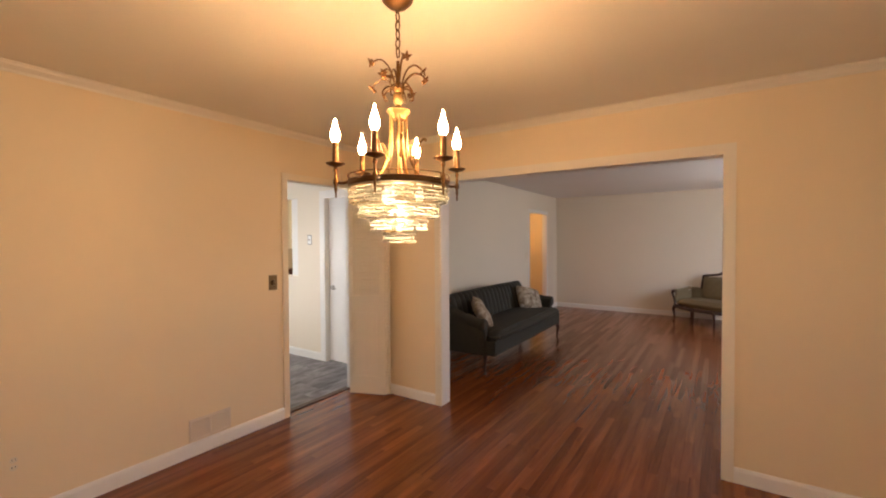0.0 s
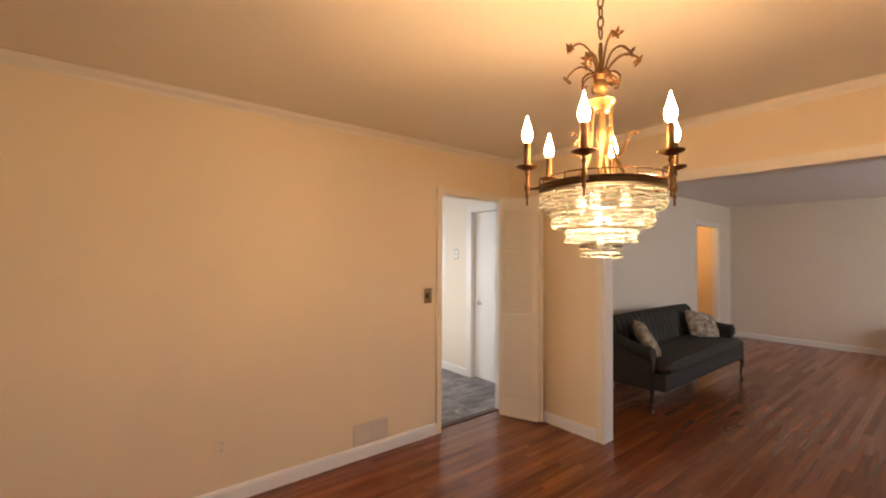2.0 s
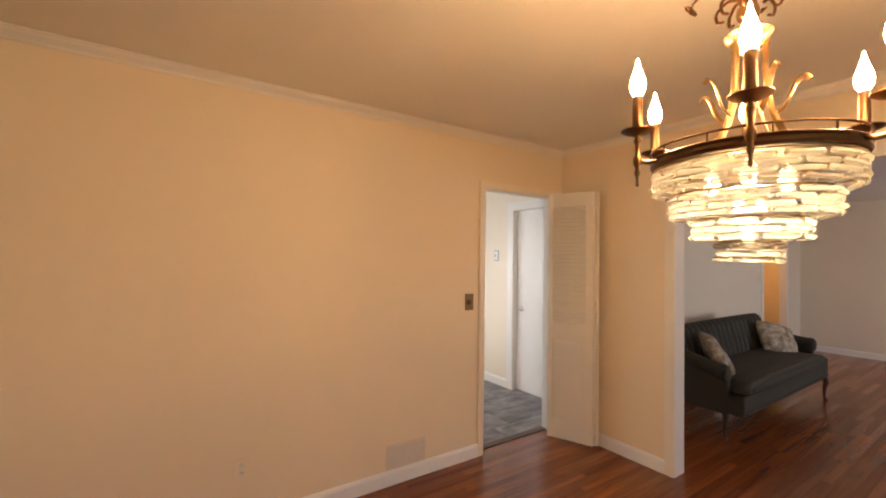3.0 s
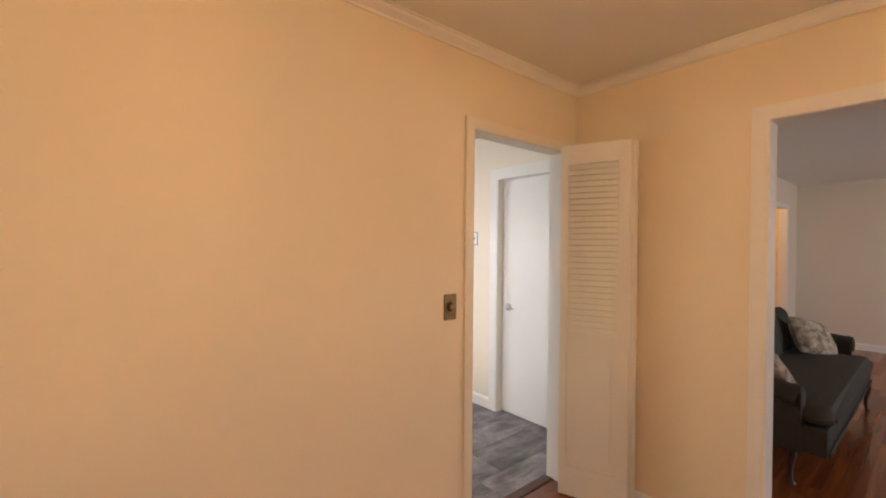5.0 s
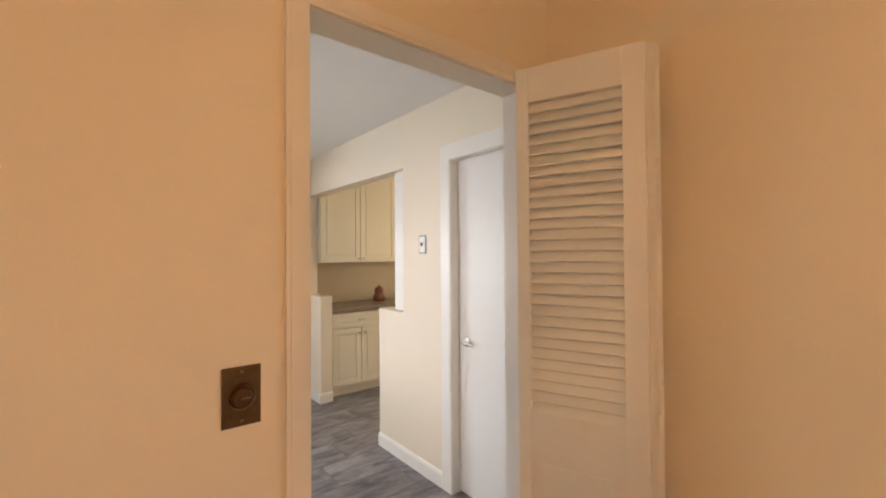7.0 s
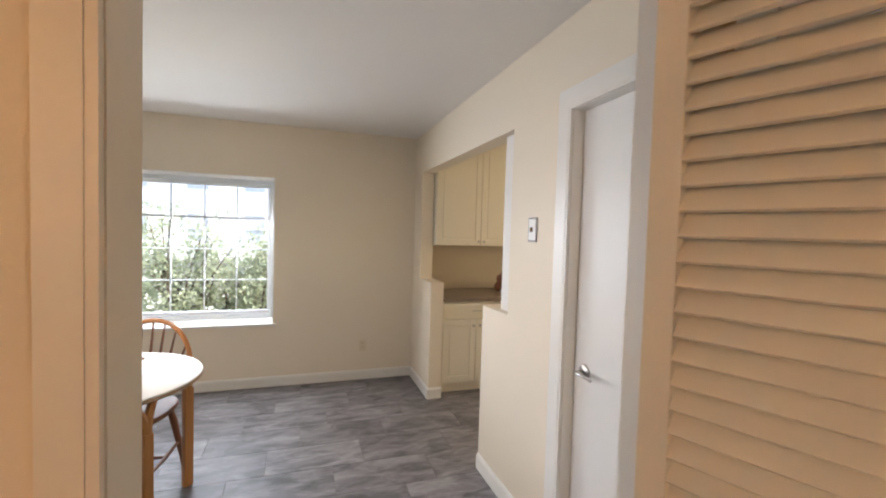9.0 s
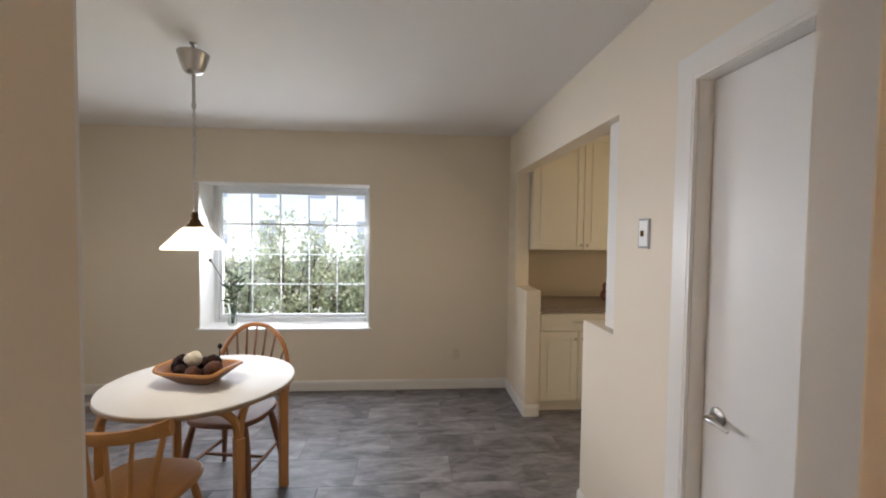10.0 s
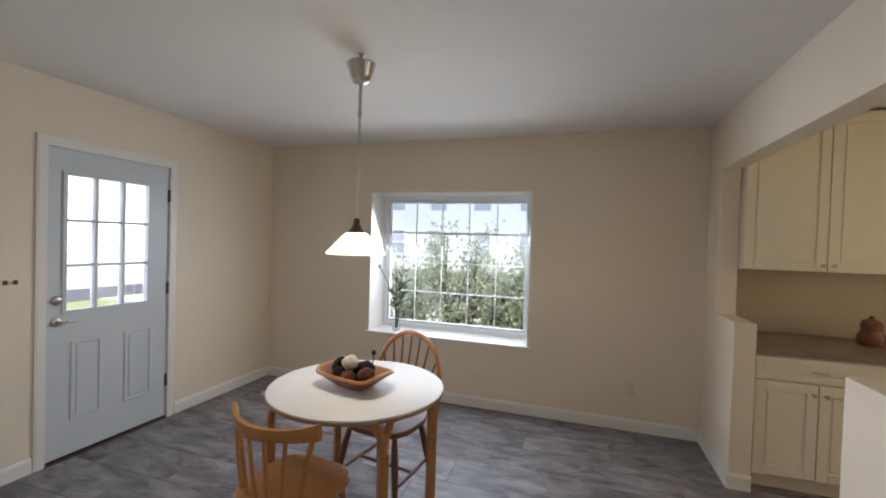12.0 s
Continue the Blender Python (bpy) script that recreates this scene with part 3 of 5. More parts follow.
def chandelier():
    root = thing("chandelier", "brass crystal chandelier with six lit candle bulbs", "chandelier", pose(CH.x, CH.y, 0))
    part("canopy", lathe([(0, 2.439), (0.060, 2.439), (0.064, 2.43), (0.062, 2.395), (0.054, 2.358), (0.034, 2.338), (0.012, 2.330), (0, 2.330)], 24), M_BRONZE, root, "dark bronze ceiling canopy", True)
    link = tube([(0.009 * math.cos(a), 0, 0.019 * math.sin(a)) for a in [2 * math.pi * i / 12 for i in range(12)]], 0.0026, 6, closed=True)
    first = None
    for i in range(6):
        at = pose(0, 0, 2.335 - 0.0315 * i, 0, 0, 90 * (i % 2))
        if first is None:
            first = part("chain_link", link, M_BRONZE, root, "", True, at)
        else:
            ob = new("chain_link", first.data)
            ob.parent, ob.matrix_basis = root, at
    # crown of scrolled branches with star flowers
    for i in range(8):
        a = 2 * math.pi * i / 8 + 0.2
        tall = i % 2
        if tall:
            pts = [(0.008, 0, 2.040), (0.018, 0, 2.082), (0.036, 0, 2.124), (0.066, 0, 2.142), (0.096, 0, 2.124), (0.102, 0, 2.110)]
        else:
            pts = [(0.010, 0, 2.040), (0.034, 0, 2.076), (0.066, 0, 2.092), (0.098, 0, 2.078), (0.106, 0, 2.060), (0.096, 0, 2.048)]
        turn = Matrix.Rotation(a, 4, "Z")
        branch = part("crown_branch", tube(smooth_line(pts, 5), 0.0038, 6, m=turn, flat=0.7), M_AGED, root, "", True)
        low = [(0.012, 0, 2.046), (0.036, 0, 2.052), (0.056, 0, 2.034), (0.054, 0, 2.014), (0.042, 0, 2.012)]
        part("scroll", tube(smooth_line(low, 4), 0.0032, 6, m=turn), M_AGED, branch, "", True)
        tip = Vector(pts[-2])
        star = bmesh.new()
        for k in range(5):
            b = 2 * math.pi * k / 5
            out = Vector((math.cos(b) * 0.6, math.sin(b), math.cos(b) * 0.6 + 0.2))
            tube([tip, tip + out * 0.010, tip + out * 0.021], [0.002, 0.0055, 0.0008], 5, star)
        star.transform(turn)
        part("flower", star, M_AGED, branch)
    part("hub", lathe([(0, 2.150), (0.005, 2.146), (0.007, 2.120), (0.005, 2.090), (0.012, 2.060), (0.020, 2.046), (0.014, 2.034), (0, 2.032)], 16), M_AGED, root, "aged brass hub of the crown", True)
    part("ball", lathe([(0, 2.040), (0.010, 2.036), (0.0185, 2.026), (0.021, 2.014), (0.0185, 2.002), (0.010, 1.992), (0, 1.990)], 20), M_BRASS, root, "", True)
    part("neck", lathe([(0, 1.994), (0.008, 1.990), (0.012, 1.980), (0.038, 1.974), (0.043, 1.968), (0.040, 1.961), (0.031, 1.955), (0.028, 1.945), (0.024, 1.938), (0, 1.938)], 28), M_BRASS, root, "polished brass flared collar", True)
    part("stem", lathe([(0, 1.94), (0.008, 1.94), (0.007, 1.90), (0.013, 1.86), (0.007, 1.82), (0.009, 1.75), (0.015, 1.70), (0, 1.70)], 16), M_BRASS, root, "", True)
    for i in range(5):
        a = 2 * math.pi * i / 5 + 0.5
        pts = [(0.030, 0, 1.950), (0.029, 0, 1.91), (0.032, 0, 1.85), (0.042, 0, 1.80), (0.060, 0, 1.758), (0.086, 0, 1.724)]
        part("strap", tube(smooth_line(pts, 4), 0.0026, 8, m=Matrix.Rotation(a, 4, "Z"), flat=2.6), M_BRASS, root, "polished brass leaf strap", True)
        curl = [(0.042, 0, 1.796), (0.060, 0, 1.812), (0.070, 0, 1.836), (0.078, 0, 1.856), (0.092, 0, 1.868), (0.100, 0, 1.860)]
        part("curl", tube(smooth_line(curl, 4), 0.0028, 6, m=Matrix.Rotation(a, 4, "Z"), flat=2.0), M_BRASS, root, "", True)
    # gallery ring
    part("gallery_ring", lathe([(0.170, 1.697), (0.179, 1.697), (0.182, 1.703), (0.180, 1.710), (0.184, 1.715), (0.180, 1.718), (0.170, 1.717), (0.168, 1.707), (0.170, 1.697)], 56), M_BRONZE, root, "dark bronze ring", True)
    part("gallery_rail", tube(ring_points(0.181, 1.733, 48), 0.0024, 6, closed=True), M_AGED, root, "thin brass rail", True)
    for i in range(12):
        a = 2 * math.pi * i / 12
        part("rail_post", tube([(0.181 * math.cos(a), 0.181 * math.sin(a), 1.714), (0.181 * math.cos(a), 0.181 * math.sin(a), 1.733)], 0.002, 5), M_AGED, root)
    part("plate", lathe([(0, 1.700), (0.165, 1.700), (0.165, 1.706), (0, 1.710)], 40), M_BRASS, root, "", True)
    for i in range(6):
        turn = Matrix.Rotation(radians(50.2 + 60 * i), 4, "Z")
        out = turn @ Matrix.Translation((0.220, 0, 0))
        arm = part("arm", tube(smooth_line([(0.176, 0, 1.712), (0.192, 0, 1.706), (0.208, 0, 1.706), (0.221, 0, 1.710)], 5), 0.0050, 8, m=turn), M_AGED, root, "", True)
        post = [(0, 1.652), (0.0035, 1.656), (0.0030, 1.672), (0.0062, 1.682), (0.0042, 1.692), (0.0085, 1.702), (0.0085, 1.712), (0.0048, 1.722), (0.0044, 1.742), (0.0080, 1.750), (0.0050, 1.758), (0.0065, 1.770), (0, 1.771)]
        part("post", lathe(post, 12, m=out), M_AGED, arm, "turned brass post with a finial", True)
        part("drip_pan", lathe([(0, 1.760), (0.007, 1.760), (0.026, 1.767), (0.033, 1.771), (0.0325, 1.7735), (0.024, 1.770), (0.009, 1.767), (0, 1.767)], 20, m=out), M_BRONZE, arm, "", True)
        part("candle_sleeve", lathe([(0, 1.767), (0.0112, 1.767), (0.0105, 1.79), (0.0100, 1.842), (0.0085, 1.846), (0, 1.846)], 14, m=out), M_BRONZE, arm, "dark bronze candle sleeve", True)
        part("bulb", lathe([(0, 1.8462), (0.0082, 1.847), (0.0138, 1.857), (0.0155, 1.868), (0.0138, 1.881), (0.0085, 1.897), (0.0044, 1.911), (0.0018, 1.924), (0, 1.928)], 14, m=out), M_BULB, arm, "lit flame-shaped bulb", True)
    for i in range(3):
        a = radians(50 + 120 * i)
        part("inner_bulb", lathe([(0, -0.03), (0.010, -0.026), (0.016, -0.01), (0.014, 0.01), (0, 0.03)], 12, m=pose(0.075 * math.cos(a), 0.075 * math.sin(a), 1.672)), M_INNER, root, "assumed lit bulb behind the crystals", True)
    # extra glowing bulb, unseen, added to brighten the lowest tier
    part("inner_bulb", lathe([(0, -0.02), (0.007, -0.018), (0.011, -0.006), (0.009, 0.01), (0, 0.02)], 12, m=pose(0, 0, 1.548)), M_INNER, root, "assumed lit bulb behind the crystals", True)
    # tiers of cut crystal bars
    for r, z0, z1, rows in ((0.174, 1.637, 1.694, 4), (0.142, 1.585, 1.637, 4), (0.098, 1.540, 1.585, 3), (0.053, 1.496, 1.540, 3)):
        tier = part("crystal_tier", lathe([(r - 0.012, z1 - 0.003), (r + 0.002, z1 - 0.003), (r + 0.002, z1), (r - 0.012, z1), (r - 0.012, z1 - 0.003)], 40), M_BRASS, root, "tier of clear cut crystal bars", True)
        n = max(6, round(2 * math.pi * r / 0.068))
        long, tall = 2 * math.pi * r / n * 0.96, (z1 - z0 - 0.004) / rows
        bar = bmesh.new()
        h = tall * 0.41
        pts = [(-long / 2, 0), (-long * 0.44, h), (long * 0.44, h), (long / 2, 0), (long * 0.44, -h), (-long * 0.44, -h)]
        mid = [bar.verts.new((0.0, x, z)) for x, z in pts]
        for side in (1, -1):
            ridge = [bar.verts.new((side * 0.007, -long * 0.36, 0)), bar.verts.new((side * 0.007, long * 0.36, 0))]
            bar.faces.new((mid[0], mid[1], ridge[0]))
            bar.faces.new((mid[1], mid[2], ridge[1], ridge[0]))
            bar.faces.new((mid[2], mid[3], ridge[1]))
            bar.faces.new((mid[3], mid[4], ridge[1]))
            bar.faces.new((mid[4], mid[5], ridge[0], ridge[1]))
            bar.faces.new((mid[5], mid[0], ridge[0]))
        me = mesh_of("crystal", bar, M_CRYSTAL)
        for k in range(rows):
            for i in range(n):
                a = 360 / n * (i + 0.5 * (k % 2))
                ob = new("crystal", me)
                ob.parent = tier
                ob.matrix_basis = pose(0, 0, z1 - 0.004 - tall * (k + 0.5), 0, 0, a) @ pose(r - 0.004 * (k % 2), 0, random.uniform(-0.0012, 0.0012), random.uniform(-3, 3), random.uniform(-14, 14), random.uniform(-5, 5))
    # point lamp added inside the tiers so the crystals look lit
    lamp("crystal_light", "POINT", pose(CH.x, CH.y, 1.60), 1.1, (1.0, 0.80, 0.56), soft=0.03)
    return root


chandelier()
HALL_W = 3.2
PENDANT_W = 4.5


def louver_leaf(root, width, height, at):
    """One leaf of the bifold: stiles and rails, angled slats above, a raised panel below. Front face at y = 0."""
    T, S, SR = 0.030, 0.041, 0.060
    z0 = 0.02
    leaf = new("leaf")
    leaf.parent, leaf.matrix_basis = root, at
    for x0, x1 in ((0, S), (width - SR, width)):
        part("stile", box(x0, x1, 0, T, z0, height, bevel=0.002), M_LOUVER, leaf)
    for a, b in ((z0, 0.19), (0.840, 0.967), (1.925, height)):
        part("rail", box(S, width - SR, 0.0005, T - 0.0005, a, b, bevel=0.0015), M_LOUVER, leaf)
    panel = box(S, width - SR, 0.010, T - 0.010, 0.19, 0.840)
    for y0, y1 in ((0.004, 0.010), (T - 0.010, T - 0.004)):
        box(S + 0.03, width - SR - 0.03, y0, y1, 0.22, 0.810, panel, bevel=0.0028)
    part("panel", panel, M_LOUVER, leaf)
    pitch = (1.925 - 0.967) / 29
    slat = mesh_of("slat", box(S - 0.002, width - SR + 0.002, -0.0215, 0.0215, -0.0032, 0.0032, bevel=0.0015), M_LOUVER)
    for i in range(29):
        ob = new("slat", slat)
        ob.parent = leaf
        ob.matrix_basis = pose(0, T / 2, 0.967 + pitch * (i + 0.5), 54, 0, 0)
    return leaf


bifold = thing("bifold_door", "cream louvered bifold door folded open against the wall", "door")
LEAF_A, LEAF_B = Vector((0.061, -0.246)), Vector((0.405, -0.110))
ang = math.degrees(math.atan2(LEAF_B.y - LEAF_A.y, LEAF_B.x - LEAF_A.x))
leaf_w = (LEAF_B - LEAF_A).length
louver_leaf(bifold, leaf_w, 2.035, pose(LEAF_A.x, LEAF_A.y, 0, 0, 0, ang))
louver_leaf(bifold, leaf_w, 2.035, pose(0.418, -0.052, 0, 0, 0, 180))
for z in (0.3, 1.05, 1.75):
    part("hinge", tube([(0.424, -0.084, z - 0.035), (0.424, -0.084, z + 0.035)], 0.006, 8), M_LOUVER, bifold, "painted hinge", True)


def plate(name, label, m, w, h, mat, category, group=""):
    """A wall plate in the local x-z plane, standing off towards -y."""
    root = thing(name, label, category, m, group)
    part("cover_plate", box(-w / 2, w / 2, -0.006, -0.001, -h / 2, h / 2, bevel=0.002), mat, root)
    return root


FACE_E = 90   # turns the local -y of a plate to +x (a wall that faces east)
# brass switch plate by the nook doorway
sw = plate("dimmer_switch", "aged brass dimmer switch plate on the cream wall", pose(0, -1.036, 1.165, 0, 0, FACE_E), 0.075, 0.122, M_PLATE, "switch")
part("knob", lathe([(0, 0), (0.021, 0), (0.020, 0.012), (0.016, 0.017), (0, 0.018)], 24, m=pose(0, -0.006, 0.0, 90)), M_BRONZE, sw, "round dark dimmer knob", True)
part("rim", lathe([(0.024, 0), (0.028, 0), (0.026, 0.004), (0.024, 0.003), (0.024, 0)], 24, m=pose(0, -0.0055, 0.0, 90)), M_BRASS, sw, "", True)
part("pointer", box(-0.004, 0.014, -0.0255, -0.0235, -0.002, 0.002), M_BRASS, sw)
for z in (-0.05, 0.05):
    part("screw", lathe([(0, 0), (0.0035, 0), (0.003, 0.0015), (0, 0.0018)], 10, m=pose(0, -0.006, z, 90)), M_BRASS, sw, "", True)


def outlet(m, label, mat=None):
    o = plate("power_outlet", label, m, 0.07, 0.114, mat or M_IVORY, "outlet")
    for z in (-0.020, 0.020):
        sock = part("socket", lathe([(0, 0), (0.0165, 0), (0.0165, 0.002), (0, 0.0025)], 20, m=pose(0, -0.006, z, 90)), M_IVORY, o, "", True)
        for x in (-0.006, 0.006):
            # Raised dark bars; the shade inside the slots is their colour.
            part("slot", box(x - 0.0012, x + 0.0012, -0.0094, -0.0084, z - 0.002, z + 0.006), M_DARK, sock)
    return o


outlet(pose(0, -2.565, 0.350, 0, 0, FACE_E), "double power outlet painted like the dining room wall", M_WALL)
outlet(pose(NOOK_X, -0.118, 0.343, 0, 0, FACE_E), "ivory double power outlet low on the nook wall")

vent = thing("wall_vent", "cream louvered air vent above the baseboard", "vent", pose(0, -1.556, 0.183, 0, 0, FACE_E) @ Matrix.Diagonal((0.93, 1, 1.1, 1)))
M_VENT = material("cream_vent_enamel", (0.70, 0.60, 0.49), 0.5, var=0.03, fine=0.03)
# Flat sheet on the wall, coloured as the shade inside the duct.
part("backing", box(-0.148, 0.148, -0.0025, -0.0012, -0.062, 0.062), M_DARK, vent, "dark sheet for the unlit duct behind the slats")
rim = box(-0.158, 0.158, -0.009, -0.001, 0.056, 0.070, bevel=0.002)
box(-0.158, 0.158, -0.009, -0.001, -0.070, -0.056, rim, bevel=0.002)
for x0 in (-0.158, -0.007, 0.144):
    box(x0, x0 + 0.014, -0.0088, -0.0012, -0.056, 0.056, rim, bevel=0.0015)
part("frame", rim, M_VENT, vent)
vslat = mesh_of("slat", box(-0.0685, 0.0685, -0.005, 0.005, -0.0008, 0.0008), M_VENT)
for x in (-0.0755, 0.0755):
    for i in range(14):
        ob = new("slat", vslat)
        ob.parent, ob.matrix_basis = vent, pose(x, -0.0058, -0.052 + 0.008 * i, 38)

th = structure("threshold", box(-0.118, -0.058, DOOR_Y0 + 0.005, DOOR_Y1 - 0.005, 0.0, 0.009, bevel=0.004), M_THRESH, "dark wooden threshold between oak and tile", "threshold")


# ---- living room ----
def cabriole(height, reach=0.05, r=0.03, way=(1, -1)):
    """A curved leg that swells at the knee and ends in a small pad; top at height, foot at 0."""
    d = Vector((way[0], way[1], 0)).normalized()
    pts = [d * (0.15 * reach) + Vector((0, 0, height)), d * (0.8 * reach) + Vector((0, 0, height * 0.78)), d * (0.45 * reach) + Vector((0, 0, height * 0.4)),
           d * (0.55 * reach) + Vector((0, 0, height * 0.12)), d * (0.85 * reach) + Vector((0, 0, 0.0))]
    line = smooth_line(pts, 4)
    n = len(line)
    radii = [r * (1.15 - 0.75 * math.sin(min(1, i / (n - 1) * 1.25) * math.pi / 2)) + (0.25 * r if i > n - 4 else 0) for i in range(n)]
    return tube(line, radii, 8)


def sofa():
    root = thing("sofa", "grey-green upholstered sofa with channelled back and cabriole legs", "sofa", pose(0.725, 1.965, 0, 0, 0, 90))
    L, F, B = 1.11, -0.37, 0.37
    part("base", box(-L + 0.03, L - 0.03, F + 0.02, B - 0.06, 0.250, 0.41, bevel=0.015), M_SOFA, root)
    part("seat_rail", tube([(-L + 0.05, F + 0.014, 0.276), (L - 0.05, F + 0.014, 0.276)], 0.009, 8), M_SOFA, root, "welt along the front rail", True)
    part("seat", cushion(2.02, 0.62, 0.15, 26, 12, 0.35, m=pose(0, F + 0.29, 0.448)), M_SOFA, root, "broad loose seat cushion", True)
    part("front_cushion", cushion(2 * L - 0.10, 0.17, 0.145, 26, 6, 0.35, m=pose(0, F + 0.085, 0.448)), M_SOFA, root, "front lip of the seat cushion", True)
    # back: vertical channels between the arms, gently leaning
    back = part("backrest", prism([(-L + 0.02, B - 0.12), (L - 0.02, B - 0.12), (L - 0.02, B - 0.02), (-L + 0.02, B - 0.02)], 0.27, 0.80, bevel=0.03), M_SOFA, root, "backrest with vertical channels", True)
    n, w = 19, 2.06
    pts = [(0, B - 0.17, 0.40), (0, B - 0.155, 0.55), (0, B - 0.12, 0.70), (0, B - 0.085, 0.805), (0, B - 0.055, 0.825)]
    channel = mesh_of("channel", tube(smooth_line(pts, 4), [w / n * 0.56] * 13 + [w / n * 0.50] * 3 + [w / n * 0.36], 10), M_SOFA, True)
    for i in range(n):
        ob = new("channel", channel)
        ob.parent, ob.matrix_basis = back, pose(-w / 2 + w / n * (i + 0.5), 0, 0)
    part("top_roll", tube(smooth_line([(-L + 0.02, B - 0.05, 0.815), (-0.9, B - 0.05, 0.830), (0, B - 0.05, 0.836), (0.9, B - 0.05, 0.830), (L - 0.02, B - 0.05, 0.815)], 5), 0.036, 10), M_SOFA, root, "", True)
    for s in (-1, 1):
        arm = bmesh.new()
        pts = [(s * (L - 0.075), B - 0.08, 0.72), (s * (L - 0.070), 0.10, 0.645), (s * (L - 0.055), -0.06, 0.60), (s * (L - 0.035), F + 0.20, 0.585), (s * (L - 0.030), F + 0.14, 0.57)]
        tube(smooth_line(pts, 5), [0.055] * 8 + [0.062] * 8 + [0.070] * 4 + [0.045], 12, arm)
        part("armrest", arm, M_SOFA, root, "rolled armrest", True)
        side = [(F + 0.14, 0.245), (B - 0.04, 0.245), (B - 0.04, 0.72), (0.10, 0.64), (-0.06, 0.59), (F + 0.14, 0.57)]
        wall_bm = bmesh.new()
        lo = [wall_bm.verts.new((s * (L - 0.10), y, z)) for y, z in side]
        hi = [wall_bm.verts.new((s * (L - 0.012), y, z)) for y, z in side]
        wall_bm.faces.new(lo)
        wall_bm.faces.new(hi)
        for i in range(len(side)):
            j = (i + 1) % len(side)
            wall_bm.faces.new((lo[i], lo[j], hi[j], hi[i]))
        bmesh.ops.bevel(wall_bm, geom=wall_bm.edges[:], offset=0.012, segments=2, affect="EDGES")
        part("arm_side", wall_bm, M_SOFA, root, "", True)
        part("scroll_front", lathe([(0, 0), (0.058, 0), (0.06, 0.006), (0.05, 0.012), (0.02, 0.015), (0, 0.014)], 20, m=pose(s * (L - 0.030), F + 0.138, 0.57, 90)), M_SOFA, root, "", True)
    for x, y, w in ((-L + 0.16, F + 0.22, (-1, -1)), (L - 0.09, F + 0.06, (1, -1)), (-L + 0.08, B - 0.12, (-1, 1)), (L - 0.08, B - 0.12, (1, 1))):
        bm = cabriole(0.260, 0.05, 0.030, w)
        part("leg", bm, M_DARKWOOD, root, "dark carved cabriole leg", True, pose(x, y, 0))
    return root


sofa_ob = sofa()
SOFA_M = pose(0.725, 1.965, 0, 0, 0, 90)
for x, y, z, rx, rz, ry in ((-0.72, 0.0, 0.640, 58, 28, 12), (0.74, 0.0, 0.645, 58, -22, -14)):
    p = part("throw_pillow", cushion(0.41, 0.35, 0.14, 14, 14, 0.6, lump=0.012), M_PILLOW, None, "", True, SOFA_M @ pose(x, y, z) @ pose(0, 0, 0, 0, 0, rz) @ pose(0, 0, 0, rx, 0, 0) @ pose(0, 0, 0, 0, 0, ry))
    tagged(p, "pale floral throw pillow leaning on the sofa back", "pillow", "pillows on the sofa")


